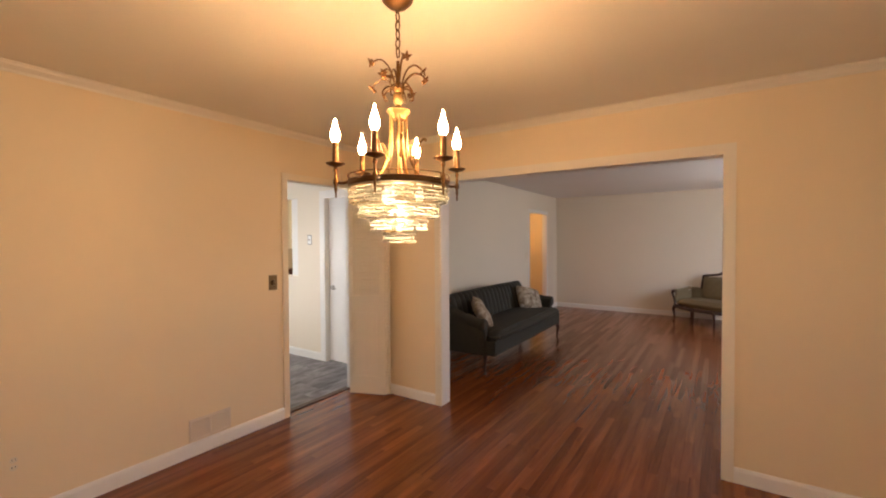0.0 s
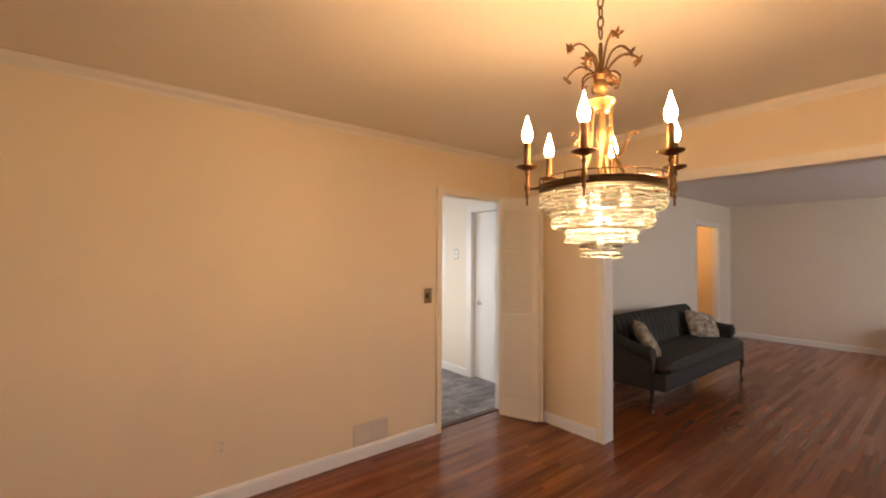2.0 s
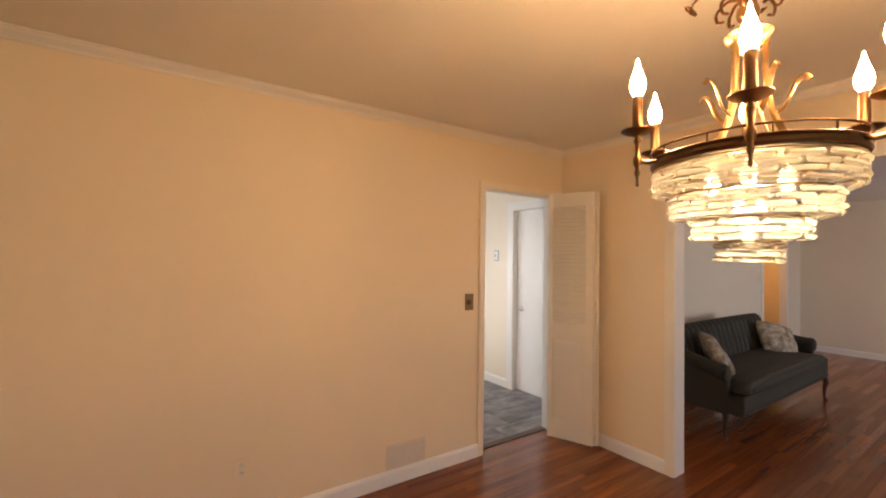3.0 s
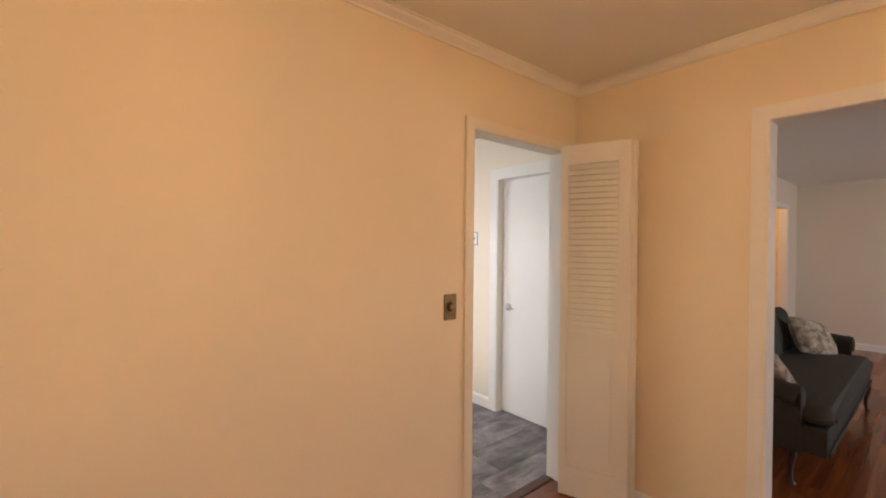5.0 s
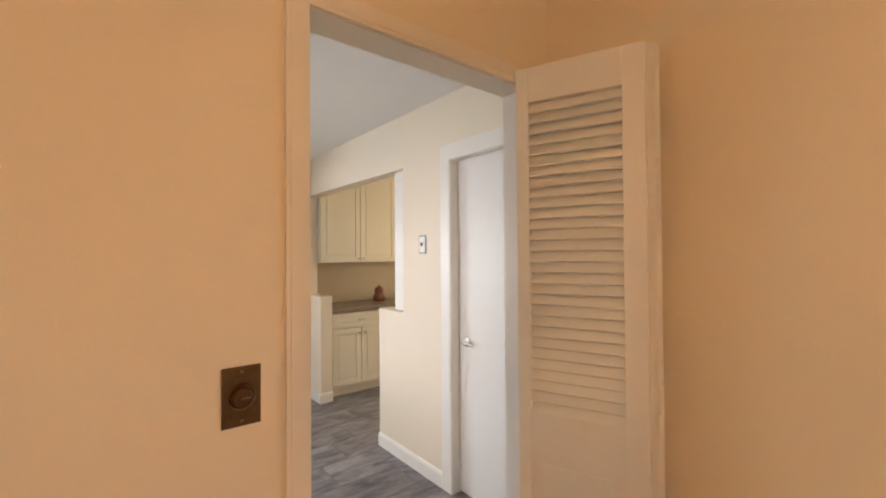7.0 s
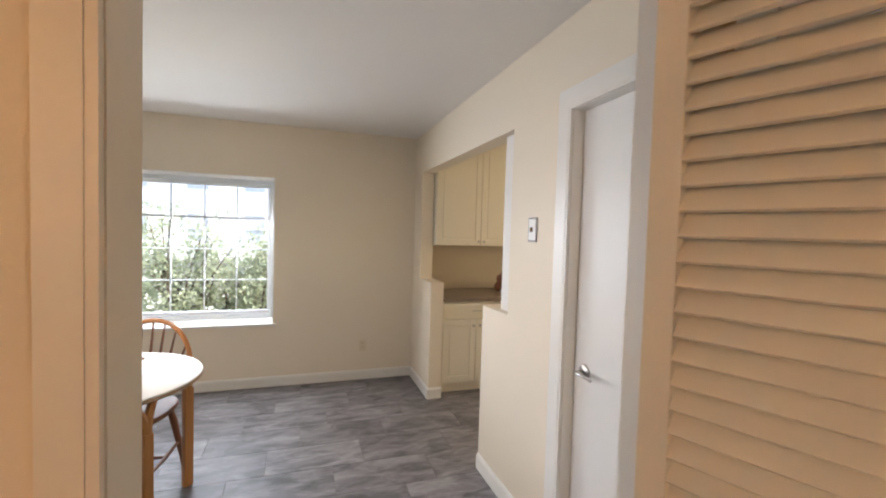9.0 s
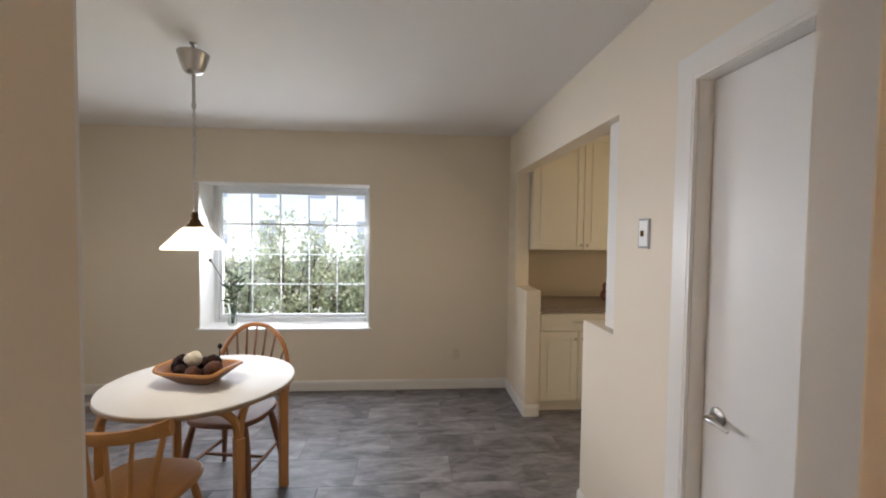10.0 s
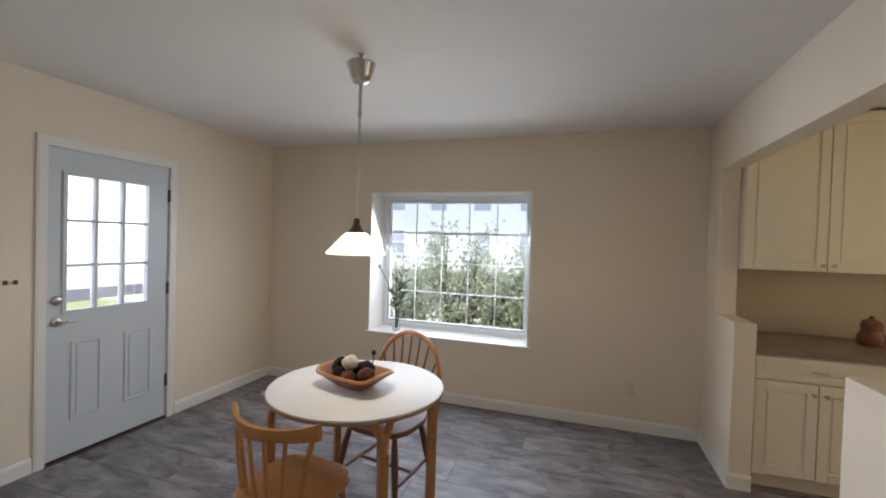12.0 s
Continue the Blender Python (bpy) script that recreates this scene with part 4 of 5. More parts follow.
def settee():
    root = thing("settee", "antique settee with carved dark wood frame and olive upholstery", "settee", pose(2.99, 5.52, 0, 0, 0, -30) @ Matrix.Diagonal((0.9, 0.9, 0.9, 1)))
    L, F, B = 0.62, -0.29, 0.29
    part("seat", cushion(1.16, 0.54, 0.19, 20, 10, 0.35, m=pose(0, 0, 0.390)), M_SETTEE, root, "olive gold padded seat", True)
    rail = tube(smooth_line([(-L, F + 0.02, 0.315), (-0.4, F - 0.01, 0.295), (0, F - 0.02, 0.285), (0.4, F - 0.01, 0.295), (L, F + 0.02, 0.315)], 6), 0.040, 8, flat=0.7)
    part("front_rail", rail, M_DARKWOOD, root, "shaped dark wood rail", True)
    for s in (-1, 1):
        part("side_rail", tube([(s * (L - 0.01), F + 0.02, 0.315), (s * (L - 0.01), B - 0.02, 0.315)], 0.026, 8), M_DARKWOOD, root, "", True)
        part("arm_post", tube(smooth_line([(s * (L - 0.02), F + 0.02, 0.32), (s * (L + 0.00), F + 0.03, 0.45), (s * (L + 0.035), F + 0.01, 0.57), (s * (L + 0.01), F - 0.01, 0.625), (s * (L - 0.01), F + 0.015, 0.61)], 5), 0.022, 8), M_DARKWOOD, root, "curved dark wood arm support", True)
        part("armrest", tube(smooth_line([(s * L, F + 0.04, 0.615), (s * (L + 0.01), -0.05, 0.62), (s * L, B - 0.02, 0.66)], 6), [0.036] * 12 + [0.03], 10), M_SETTEE, root, "padded olive armrest", True)
        part("arm_panel", box(s * L - 0.02, s * L + 0.02, F + 0.06, B, 0.36, 0.61, bevel=0.012), M_SETTEE, root, "", True)
        part("back_post", tube(smooth_line([(s * (L - 0.22), B, 0.40), (s * (L - 0.20), B + 0.02, 0.66), (s * (L - 0.22), B + 0.05, 0.92)], 5), 0.022, 8), M_DARKWOOD, root, "", True)
    part("backrest", cushion(0.78, 0.46, 0.10, 16, 10, 0.4, m=pose(0, B + 0.01, 0.68, 84)), M_SETTEE, root, "olive padded back panel", True)
    for s in (-1, 1):
        part("side_back", cushion(0.26, 0.28, 0.07, 8, 8, 0.4, m=pose(s * (L - 0.11), B + 0.005, 0.53, 84)), M_SETTEE, root, "", True)
    part("crest_rail", tube(smooth_line([(-L + 0.22, B + 0.05, 0.915), (-0.26, B + 0.05, 0.935), (-0.12, B + 0.055, 0.955), (0, B + 0.06, 1.00), (0.12, B + 0.055, 0.955), (0.26, B + 0.05, 0.935), (L - 0.22, B + 0.05, 0.915)], 6), 0.024, 8), M_DARKWOOD, root, "carved crest rail", True)
    carving = bmesh.new()
    for x, z, r in ((0, 1.015, 0.028), (-0.04, 1.0, 0.02), (0.04, 1.0, 0.02), (-0.085, 0.975, 0.017), (0.085, 0.975, 0.017)):
        lathe([(0, -r), (0.7 * r, -0.7 * r), (1.2 * r, 0), (0.7 * r, 0.7 * r), (0, r)], 8, carving, pose(x, B + 0.045, z))
    part("carving", carving, M_DARKWOOD, root, "carved flower cresting", True)
    part("lower_back_rail", tube([(-L + 0.2, B + 0.01, 0.44), (L - 0.2, B + 0.01, 0.44)], 0.02, 8), M_DARKWOOD, root, "", True)
    for x, y, w in ((-L + 0.02, F + 0.03, (-1, -1)), (-0.2, F, (0, -1)), (0.2, F, (0, -1)), (L - 0.02, F + 0.03, (1, -1)), (-L + 0.02, B - 0.03, (-1, 1)), (L - 0.02, B - 0.03, (1, 1))):
        part("leg", cabriole(0.31, 0.045, 0.034, w), M_DARKWOOD, root, "dark wood cabriole leg", True, pose(x, y, 0))


settee()
ls = plate("light_switch", "ivory light switch beside the hall doorway", pose(0, HALL_Y0 - 0.16, 1.22, 0, 0, FACE_E), 0.07, 0.114, M_IVORY, "switch")
part("toggle", box(-0.004, 0.004, -0.016, -0.006, -0.008, 0.008, bevel=0.002), M_IVORY, ls)
hl = thing("hall_light", "warm lit dome lamp on the hall ceiling", "ceiling light", pose(-0.72, 5.0, 0))
part("dome", lathe([(0, 2.33), (0.08, 2.345), (0.13, 2.38), (0.15, 2.425), (0, 2.425)], 24), glow("lit_dome", (1, 0.7, 0.38), 3), hl, "", True)
part("rim", lathe([(0, 2.425), (0.16, 2.425), (0.16, 2.439), (0, 2.439)], 24), M_BRASS, hl, "", True)
lamp("hall_lamp_light", "POINT", pose(-0.72, 5.0, 2.25), HALL_W, WARM, soft=0.08)


# ---- doors of the nook ----
def lever(root, m, flip=1, mat=None):
    """A lever handle: rose, neck and curved grip. Local -y is out of the door."""
    mat = mat or M_NICKEL
    h = part("door_handle", lathe([(0, 0), (0.031, 0), (0.031, 0.006), (0.024, 0.011), (0, 0.012)], 24, m=m @ pose(0, 0, 0, 90)), mat, root, "brushed nickel lever handle", True)
    line = smooth_line([(0, -0.010, 0), (0, -0.040, 0), (flip * 0.016, -0.050, 0.001), (flip * 0.052, -0.050, 0.003), (flip * 0.092, -0.042, -0.006)], 5)
    part("grip", tube(line, [0.010] * 8 + [0.009] * 8 + [0.0065] * 5, 10, m=m, flat=0.75), mat, h, "", True)
    return h


closet_door = thing("door_1", "plain white flush door with nickel lever, closed", "door", kind="structure")
part("slab", box(CLOSET_X0 + 0.006, CLOSET_X1 - 0.006, 0.436, 0.474, 0.010, CLOSET_H - 0.006, bevel=0.0015), M_DOOR, closet_door)
lever(closet_door, pose(CLOSET_X0 + 0.078, 0.436, 0.925))

back_door = thing("door_2", "pale grey back door with nine-pane glass and two panels", "door", kind="structure")
DX0, DX1, DY0, DY1 = BACK_X0 + 0.006, BACK_X1 - 0.006, NOOK_S - 0.050, NOOK_S - 0.006
GX0, GX1, GZ0, GZ1 = -2.312, -1.772, 0.968, 1.850
slab = box(DX0, GX0, DY0, DY1, 0.022, BACK_H - 0.007)
box(GX1, DX1, DY0, DY1, 0.022, BACK_H - 0.007, slab)
box(GX0, GX1, DY0, DY1, 0.022, GZ0, slab)
box(GX0, GX1, DY0, DY1, GZ1, BACK_H - 0.007, slab)
part("slab", slab, M_GREYDOOR, back_door)
for x0, x1 in ((-2.348, -2.146), (-1.992, -1.806)):
    ring = bmesh.new()
    z0, z1, w = 0.245, 0.760, 0.016
    for a, b, c, d in ((x0, x1, z0, z0 + w), (x0, x1, z1 - w, z1), (x0, x0 + w, z0 + w, z1 - w), (x1 - w, x1, z0 + w, z1 - w)):
        box(a, b, DY1, DY1 + 0.007, c, d, ring, bevel=0.0032)
    box(x0 + 0.034, x1 - 0.034, DY1, DY1 + 0.005, z0 + 0.034, z1 - 0.034, ring, bevel=0.0024)
    part("panel", ring, M_GREYDOOR, back_door, "raised moulded panel")
lite = bmesh.new()
for a, b, c, d in ((GX0 - 0.022, GX1 + 0.022, GZ0 - 0.022, GZ0 + 0.004), (GX0 - 0.022, GX1 + 0.022, GZ1 - 0.004, GZ1 + 0.022), (GX0 - 0.022, GX0 + 0.004, GZ0 + 0.004, GZ1 - 0.004), (GX1 - 0.004, GX1 + 0.022, GZ0 + 0.004, GZ1 - 0.004)):
    box(a, b, DY1, DY1 + 0.009, c, d, lite, bevel=0.003)
part("lite_frame", lite, M_GREYDOOR, back_door)
for i in (1, 2):
    x = GX0 + (GX1 - GX0) * i / 3
    part("muntin", box(x - 0.009, x + 0.009, DY0 + 0.002, DY1 + 0.004, GZ0, GZ1, bevel=0.003), M_GREYDOOR, back_door)
    z = GZ0 + (GZ1 - GZ0) * i / 3
    part("muntin", box(GX0, GX1, DY0 + 0.004, DY1 + 0.002, z - 0.009, z + 0.009, bevel=0.003), M_GREYDOOR, back_door)
for i in range(3):
    for k in range(3):
        x0, z0 = GX0 + (GX1 - GX0) * i / 3, GZ0 + (GZ1 - GZ0) * k / 3
        p = part("pane", box(x0 + 0.009, x0 + (GX1 - GX0) / 3 - 0.009, -3.7285, -3.7275, z0 + 0.009, z0 + (GZ1 - GZ0) / 3 - 0.009), M_PANE, back_door, "clear glass pane")
        p.visible_shadow = False
HB = pose(-1.722, DY1, 0.905, 0, 0, 180)
lever(back_door, HB, 1)
part("deadbolt", lathe([(0, 0), (0.030, 0), (0.030, 0.010), (0.022, 0.016), (0, 0.017)], 24, m=pose(-1.722, DY1, 1.042, -90)), M_NICKEL, back_door, "brushed nickel deadbolt", True)
part("thumb_turn", box(-1.752, -1.700, DY1 + 0.016, DY1 + 0.028, 1.036, 1.048, bevel=0.003), M_NICKEL, back_door)
for z in (0.31, 1.055, 1.79):
    part("hinge", box(BACK_X0 - 0.004, BACK_X0 + 0.014, NOOK_S - 0.006, NOOK_S + 0.010, z - 0.048, z + 0.048, bevel=0.003), M_BRONZE, back_door, "dark metal hinge")
part("sweep", box(DX0, DX1, DY0, DY1 + 0.004, 0.008, 0.022), M_DARK, back_door, "dark rubber sweep")
structure("threshold", box(BACK_X0, BACK_X1, NOOK_S - 0.12, NOOK_S + 0.014, -0.002, 0.008, bevel=0.002), M_THRESH, "dark wooden sill under the back door", "threshold")

# ---- window of the nook ----
win = thing("window_1", "white nook window with small panes in a deep recess", "window", kind="structure")
FX0, FX1 = NOOK_X - 0.345, NOOK_X - 0.285
FR = 0.050
fr = bmesh.new()
for a, b, c, d in ((WIN_Y0, WIN_Y0 + FR, WIN_Z0, WIN_Z1), (WIN_Y1 - FR, WIN_Y1, WIN_Z0, WIN_Z1), (WIN_Y0 + FR, WIN_Y1 - FR, WIN_Z0, WIN_Z0 + FR), (WIN_Y0 + FR, WIN_Y1 - FR, WIN_Z1 - FR, WIN_Z1)):
    box(FX0, FX1, a + 0.002, b - 0.002, c + 0.002, d - 0.002, fr, bevel=0.004)
part("window_frame", fr, M_VINYL, win)
A0, A1, B0, B1 = WIN_Y0 + FR, WIN_Y1 - FR, WIN_Z0 + FR, WIN_Z1 - FR
sash = bmesh.new()
for a, b, c, d in ((A0, A0 + 0.03, B0, B1), (A1 - 0.03, A1, B0, B1), (A0 + 0.03, A1 - 0.03, B0, B0 + 0.03), (A0 + 0.03, A1 - 0.03, B1 - 0.03, B1)):
    box(FX0 + 0.012, FX1 - 0.012, a, b, c, d, sash, bevel=0.003)
part("sash", sash, M_VINYL, win)
A0, A1, B0, B1 = A0 + 0.03, A1 - 0.03, B0 + 0.03, B1 - 0.03
for i in range(1, 5):
    y = A0 + (A1 - A0) * i / 5
    part("muntin", box(FX0 + 0.020, FX0 + 0.034, y - 0.0055, y + 0.0055, B0, B1, bevel=0.002), M_VINYL, win)
for k in range(1, 4):
    z = B0 + (B1 - B0) * k / 4
    t = 0.010 if k == 3 else 0.0055
    part("muntin", box(FX0 + 0.018, FX0 + 0.036, A0, A1, z - t, z + t, bevel=0.002), M_VINYL, win)
for i in range(5):
    for k in range(4):
        y0, z0 = A0 + (A1 - A0) * i / 5, B0 + (B1 - B0) * k / 4
        p = part("pane", box(FX0 + 0.026, FX0 + 0.028, y0 + 0.006, y0 + (A1 - A0) / 5 - 0.006, z0 + 0.006, z0 + (B1 - B0) / 4 - 0.006), M_PANE, win, "clear glass pane")
        p.visible_shadow = False
rv = bmesh.new()
box(FX1, NOOK_X - 0.001, WIN_Y0 + 0.001, WIN_Y0 + 0.006, WIN_Z0 + 0.006, WIN_Z1 - 0.001, rv)
box(FX1, NOOK_X - 0.001, WIN_Y1 - 0.006, WIN_Y1 - 0.001, WIN_Z0 + 0.006, WIN_Z1 - 0.001, rv)
box(FX1, NOOK_X - 0.001, WIN_Y0 + 0.006, WIN_Y1 - 0.006, WIN_Z1 - 0.006, WIN_Z1 - 0.001, rv)
part("recess_lining", rv, M_TRIM, win, "white painted lining of the recess")
part("window_sill", box(FX1, NOOK_X + 0.022, WIN_Y0 - 0.025, WIN_Y1 + 0.025, WIN_Z0 - 0.018, WIN_Z0 + 0.004, bevel=0.004), M_TRIM, win, "white painted window sill")


def vase():
    root = thing("flower_vase", "glass vase of green leaves on the window sill", "vase", pose(-3.79, -2.27, WIN_Z0 + 0.004))
    prof = [(0, 0.0), (0.036, 0.0), (0.040, 0.01), (0.036, 0.06), (0.034, 0.13), (0.044, 0.21), (0.041, 0.21), (0.031, 0.13), (0.033, 0.06), (0.034, 0.016), (0, 0.014)]
    part("vase_body", lathe(prof, 24), M_CLEAR, root, "clear glass body", True)
    green = material("dark_green_stem", (0.05, 0.085, 0.03), 0.5, var=0.2, scale=12)
    rg = random.Random(3)
    for i in range(9):
        a, lean = rg.uniform(0, 6.28), rg.uniform(0.03, 0.12)
        tall = rg.uniform(0.34, 0.62)
        tip = Vector((lean * math.cos(a), lean * math.sin(a), tall))
        line = smooth_line([(0.01 * math.cos(a), 0.01 * math.sin(a), 0.02), tip * 0.5 + Vector((0, 0, 0.04)), tip], 5)
        part("stem", tube(line, [0.003] * 10 + [0.0018], 5), green, root, "", True)
        for k in range(5):
            p = line[5 + k]
            b = rg.uniform(0, 6.28)
            out = Vector((math.cos(b), math.sin(b), rg.uniform(0.2, 0.9))) * rg.uniform(0.05, 0.10)
            tube([p, p + out * 0.5, p + out], [0.0015, 0.013, 0.0008], 5, leaf := bmesh.new(), flat=0.15)
            part("leaf", leaf, green, root)
    line = smooth_line([(0, 0, 0.15), (0.01, -0.02, 0.30), (0.06, -0.05, 0.42), (0.11, -0.10, 0.55), (0.13, -0.135, 0.625)], 6)
    part("stem", tube(line, 0.0042, 6), material("grey_dried_stem", (0.16, 0.17, 0.15), 0.7), root, "grey drooping stem", True)
    part("bud", lathe([(0, -0.016), (0.012, -0.010), (0.015, 0.0), (0.010, 0.011), (0, 0.014)], 12, m=pose(0.132, -0.14, 0.635)), material("grey_seed_head", (0.2, 0.2, 0.18), 0.8), root, "grey seed head", True)


vase()

# ---- wall plates of the nook ----
ks = plate("light_switch", "white light switch plate with bright metal edge on the nook wall", pose(-1.297, NOOK_N, 1.520), 0.078, 0.122, M_STEEL, "switch")
part("insert", box(-0.030, 0.030, -0.0085, -0.006, -0.052, 0.052, bevel=0.001), M_DOOR, ks, "white insert")
part("toggle", box(-0.005, 0.005, -0.018, -0.008, -0.012, 0.012, bevel=0.002), M_BRONZE, ks, "small dark toggle")
kd = plate("double_switch", "double switch plate in wall colour with two dark toggles", pose(-1.49, NOOK_S, 1.178, 0, 0, 180), 0.116, 0.118, M_KWALL, "switch")
for x in (-0.023, 0.023):
    part("toggle", box(x - 0.010, x + 0.010, -0.016, -0.006, -0.013, 0.013, bevel=0.003), M_BRONZE, kd, "dark brown toggle")


# ---- pendant ----
PEND = Vector((-1.868, -1.656, 0))
pd = thing("pendant_lamp", "lit white glass pendant lamp on a nickel chain", "pendant lamp", pose(PEND.x, PEND.y, 0))
part("canopy", lathe([(0, 2.378), (0.066, 2.384), (0.072, 2.391), (0.074, 2.385), (0.069, 2.374), (0.057, 2.332), (0.046, 2.302), (0.038, 2.293), (0.014, 2.286), (0, 2.286)], 32), M_NICKEL, pd, "brushed nickel cone canopy", True)
part("rod", lathe([(0, 2.4395), (0.016, 2.4395), (0.016, 2.434), (0.008, 2.432), (0.008, 2.15), (0.011, 2.145), (0.011, 2.125), (0.006, 2.115), (0, 2.115)], 12), M_NICKEL, pd, "", True)
link = mesh_of("chain_link", tube([(0.0075 * math.cos(a), 0, 0.016 * math.sin(a)) for a in [2 * math.pi * i / 10 for i in range(10)]], 0.002, 5, closed=True), M_NICKEL, True)
for i in range(19):
    ob = new("chain_link", link)
    ob.parent, ob.matrix_basis = pd, pose(0, 0, 2.106 - 0.0268 * i, 0, 0, 90 * (i % 2))
part("cord", tube(smooth_line([(0.003, 0, 2.13), (-0.004, 0.003, 1.95), (0.004, -0.003, 1.78), (0, 0, 1.598)], 6), 0.0022, 6), M_NICKEL, pd, "thin silver lamp cord", True)
part("socket_cap", lathe([(0, 1.603), (0.012, 1.601), (0.017, 1.591), (0.019, 1.573), (0.016, 1.569), (0.024, 1.561), (0.028, 1.547), (0.046, 1.530), (0.048, 1.523), (0, 1.523)], 24), M_BRONZE, pd, "dark bronze socket cap", True)
shade = [(0.046, 1.526), (0.058, 1.521), (0.100, 1.477), (0.144, 1.431), (0.150, 1.423), (0.150, 1.415), (0.146, 1.416), (0.140, 1.427), (0.097, 1.473), (0.056, 1.516), (0.046, 1.521), (0.046, 1.526)]
part("shade", lathe(shade, 40), M_OPAL, pd, "white opal glass shade", True)
part("bulb", lathe([(0, 1.520), (0.013, 1.515), (0.014, 1.500), (0.028, 1.475), (0.030, 1.460), (0.022, 1.440), (0, 1.431)], 18), glow("lit_pendant_bulb", (1.0, 0.88, 0.70), 9), pd, "lit frosted bulb", True)
lamp("pendant_light", "POINT", pose(PEND.x, PEND.y, 1.410), PENDANT_W, (1.0, 0.87, 0.70), soft=0.03)


# ---- table and chairs ----
TABLE = Vector((-1.895, -1.638, 0))
tb = thing("round_table", "round white-topped table with bent birch legs", "table", pose(TABLE.x, TABLE.y, 0))
part("tabletop", lathe([(0, 0.735), (0.442, 0.735), (0.4465, 0.733), (0.4465, 0.727), (0, 0.727)], 72), M_LAMINATE, tb, "white laminate top", True)
part("table_edge", lathe([(0, 0.7268), (0.4485, 0.7268), (0.450, 0.724), (0.450, 0.714), (0.447, 0.711), (0, 0.711)], 72), M_EDGE, tb, "pale laminated edge", True)


def bent_leg():
    """An upright that splits at the top into two bent branches which run in under the table."""
    bm = box(-0.024, 0.024, -0.020, 0.020, 0.0, 0.56, bevel=0.005)
    for s in (-1, 1):
        line = smooth_line([(0, 0, 0.50), (0, s * 0.004, 0.58), (-0.006, s * 0.014, 0.63), (-0.030, s * 0.040, 0.668), (-0.075, s * 0.085, 0.685), (-0.16, s * 0.15, 0.686)], 5)
        tube(line, [0.020] * 8 + [0.019] * 8 + [0.017] * 8 + [0.0125] * 2, 8, bm)
    return bm


leg_bm = bent_leg()
leg_bm.transform(Matrix.Diagonal((1, 1, 1.0175, 1)))
leg_mesh = mesh_of("leg", leg_bm, M_BIRCH)
for k, a in enumerate((45, 128, 225, 308)):
    ob = new("leg", leg_mesh)
    ob.parent, ob.matrix_basis = tb, pose(0.418 * math.cos(radians(a)), 0.418 * math.sin(radians(a)), 0, 0, 0, a)
part("bracket", box(-0.018, 0.018, -0.03, 0.03, 0.672, 0.712, bevel=0.005, m=pose(0.455 * math.cos(radians(300)), 0.455 * math.sin(radians(300)), 0, 0, 0, 300)), M_NICKEL, tb, "shiny metal leaf bracket")


def spindle_chair():
    root = thing("spindle_chair", "honey birch spindle chair with a curved top rail", "chair", pose(-1.455, -1.690, 0, 0, 0, 173))
    # faces local +x
    out = []
    for i in range(40):
        a = 2 * math.pi * i / 40
        c, s = math.cos(a), math.sin(a)
        w = 0.212 - 0.020 * (1 - c) / 2
        out.append((0.212 * abs(c) ** 0.62 * (1 if c > 0 else -1), w * abs(s) ** 0.62 * (1 if s > 0 else -1)))
    part("seat", prism(out, 0.418, 0.452, bevel=0.011), M_BIRCHX, root, "rounded wooden seat", True)
    for x, y in ((0.15, 0.15), (0.15, -0.15), (-0.15, 0.14), (-0.15, -0.14)):
        part("leg", tube([(x * 0.9, y * 0.9, 0.42), (x * 1.12, y * 1.1, 0.22), (x * 1.35, y * 1.28, 0.0)], [0.016, 0.018, 0.011], 10), M_BIRCH, root, "", True)
    for y in (-1, 1):
        part("stretcher", tube([(0.178, y * 0.168, 0.18), (-0.178, y * 0.157, 0.18)], 0.009, 8), M_BIRCH, root, "", True)
    n = 24
    for i in range(6):
        u = -1 + 2 * i / 5
        top = Vector((-0.205 + 0.085 * u * u, 0.205 * u, 0.735))
        low = Vector((-0.168 + 0.035 * u * u, 0.150 * u, 0.445))
        part("spindle", tube([low, (low + top) / 2 + Vector((-0.004, 0, 0)), top], [0.0075, 0.0095, 0.0075] if 0 < i < 5 else [0.011, 0.013, 0.011], 8), M_BIRCH, root, "", True)
    rail = bmesh.new()
    rings = []
    for i in range(n + 1):
        u = -1.08 + 2.16 * i / n
        x, y = -0.205 + 0.085 * u * u, 0.212 * u
        h0, h1 = 0.722, 0.772 + 0.014 * u**4
        tilt = -0.010
        rings.append([rail.verts.new(p) for p in ((x + 0.010, y, h0), (x - 0.010, y, h0), (x - 0.013 + tilt, y, (h0 + h1) / 2), (x - 0.010 + tilt, y, h1), (x + 0.008 + tilt, y, h1), (x + 0.012, y, (h0 + h1) / 2))])
    for a, b in zip(rings, rings[1:]):
        for j in range(6):
            rail.faces.new((a[j], a[(j + 1) % 6], b[(j + 1) % 6], b[j]))
    rail.faces.new(rings[0])
    rail.faces.new(rings[-1])
    part("top_rail", rail, M_BIRCHX, root, "bent top rail", True)


spindle_chair()


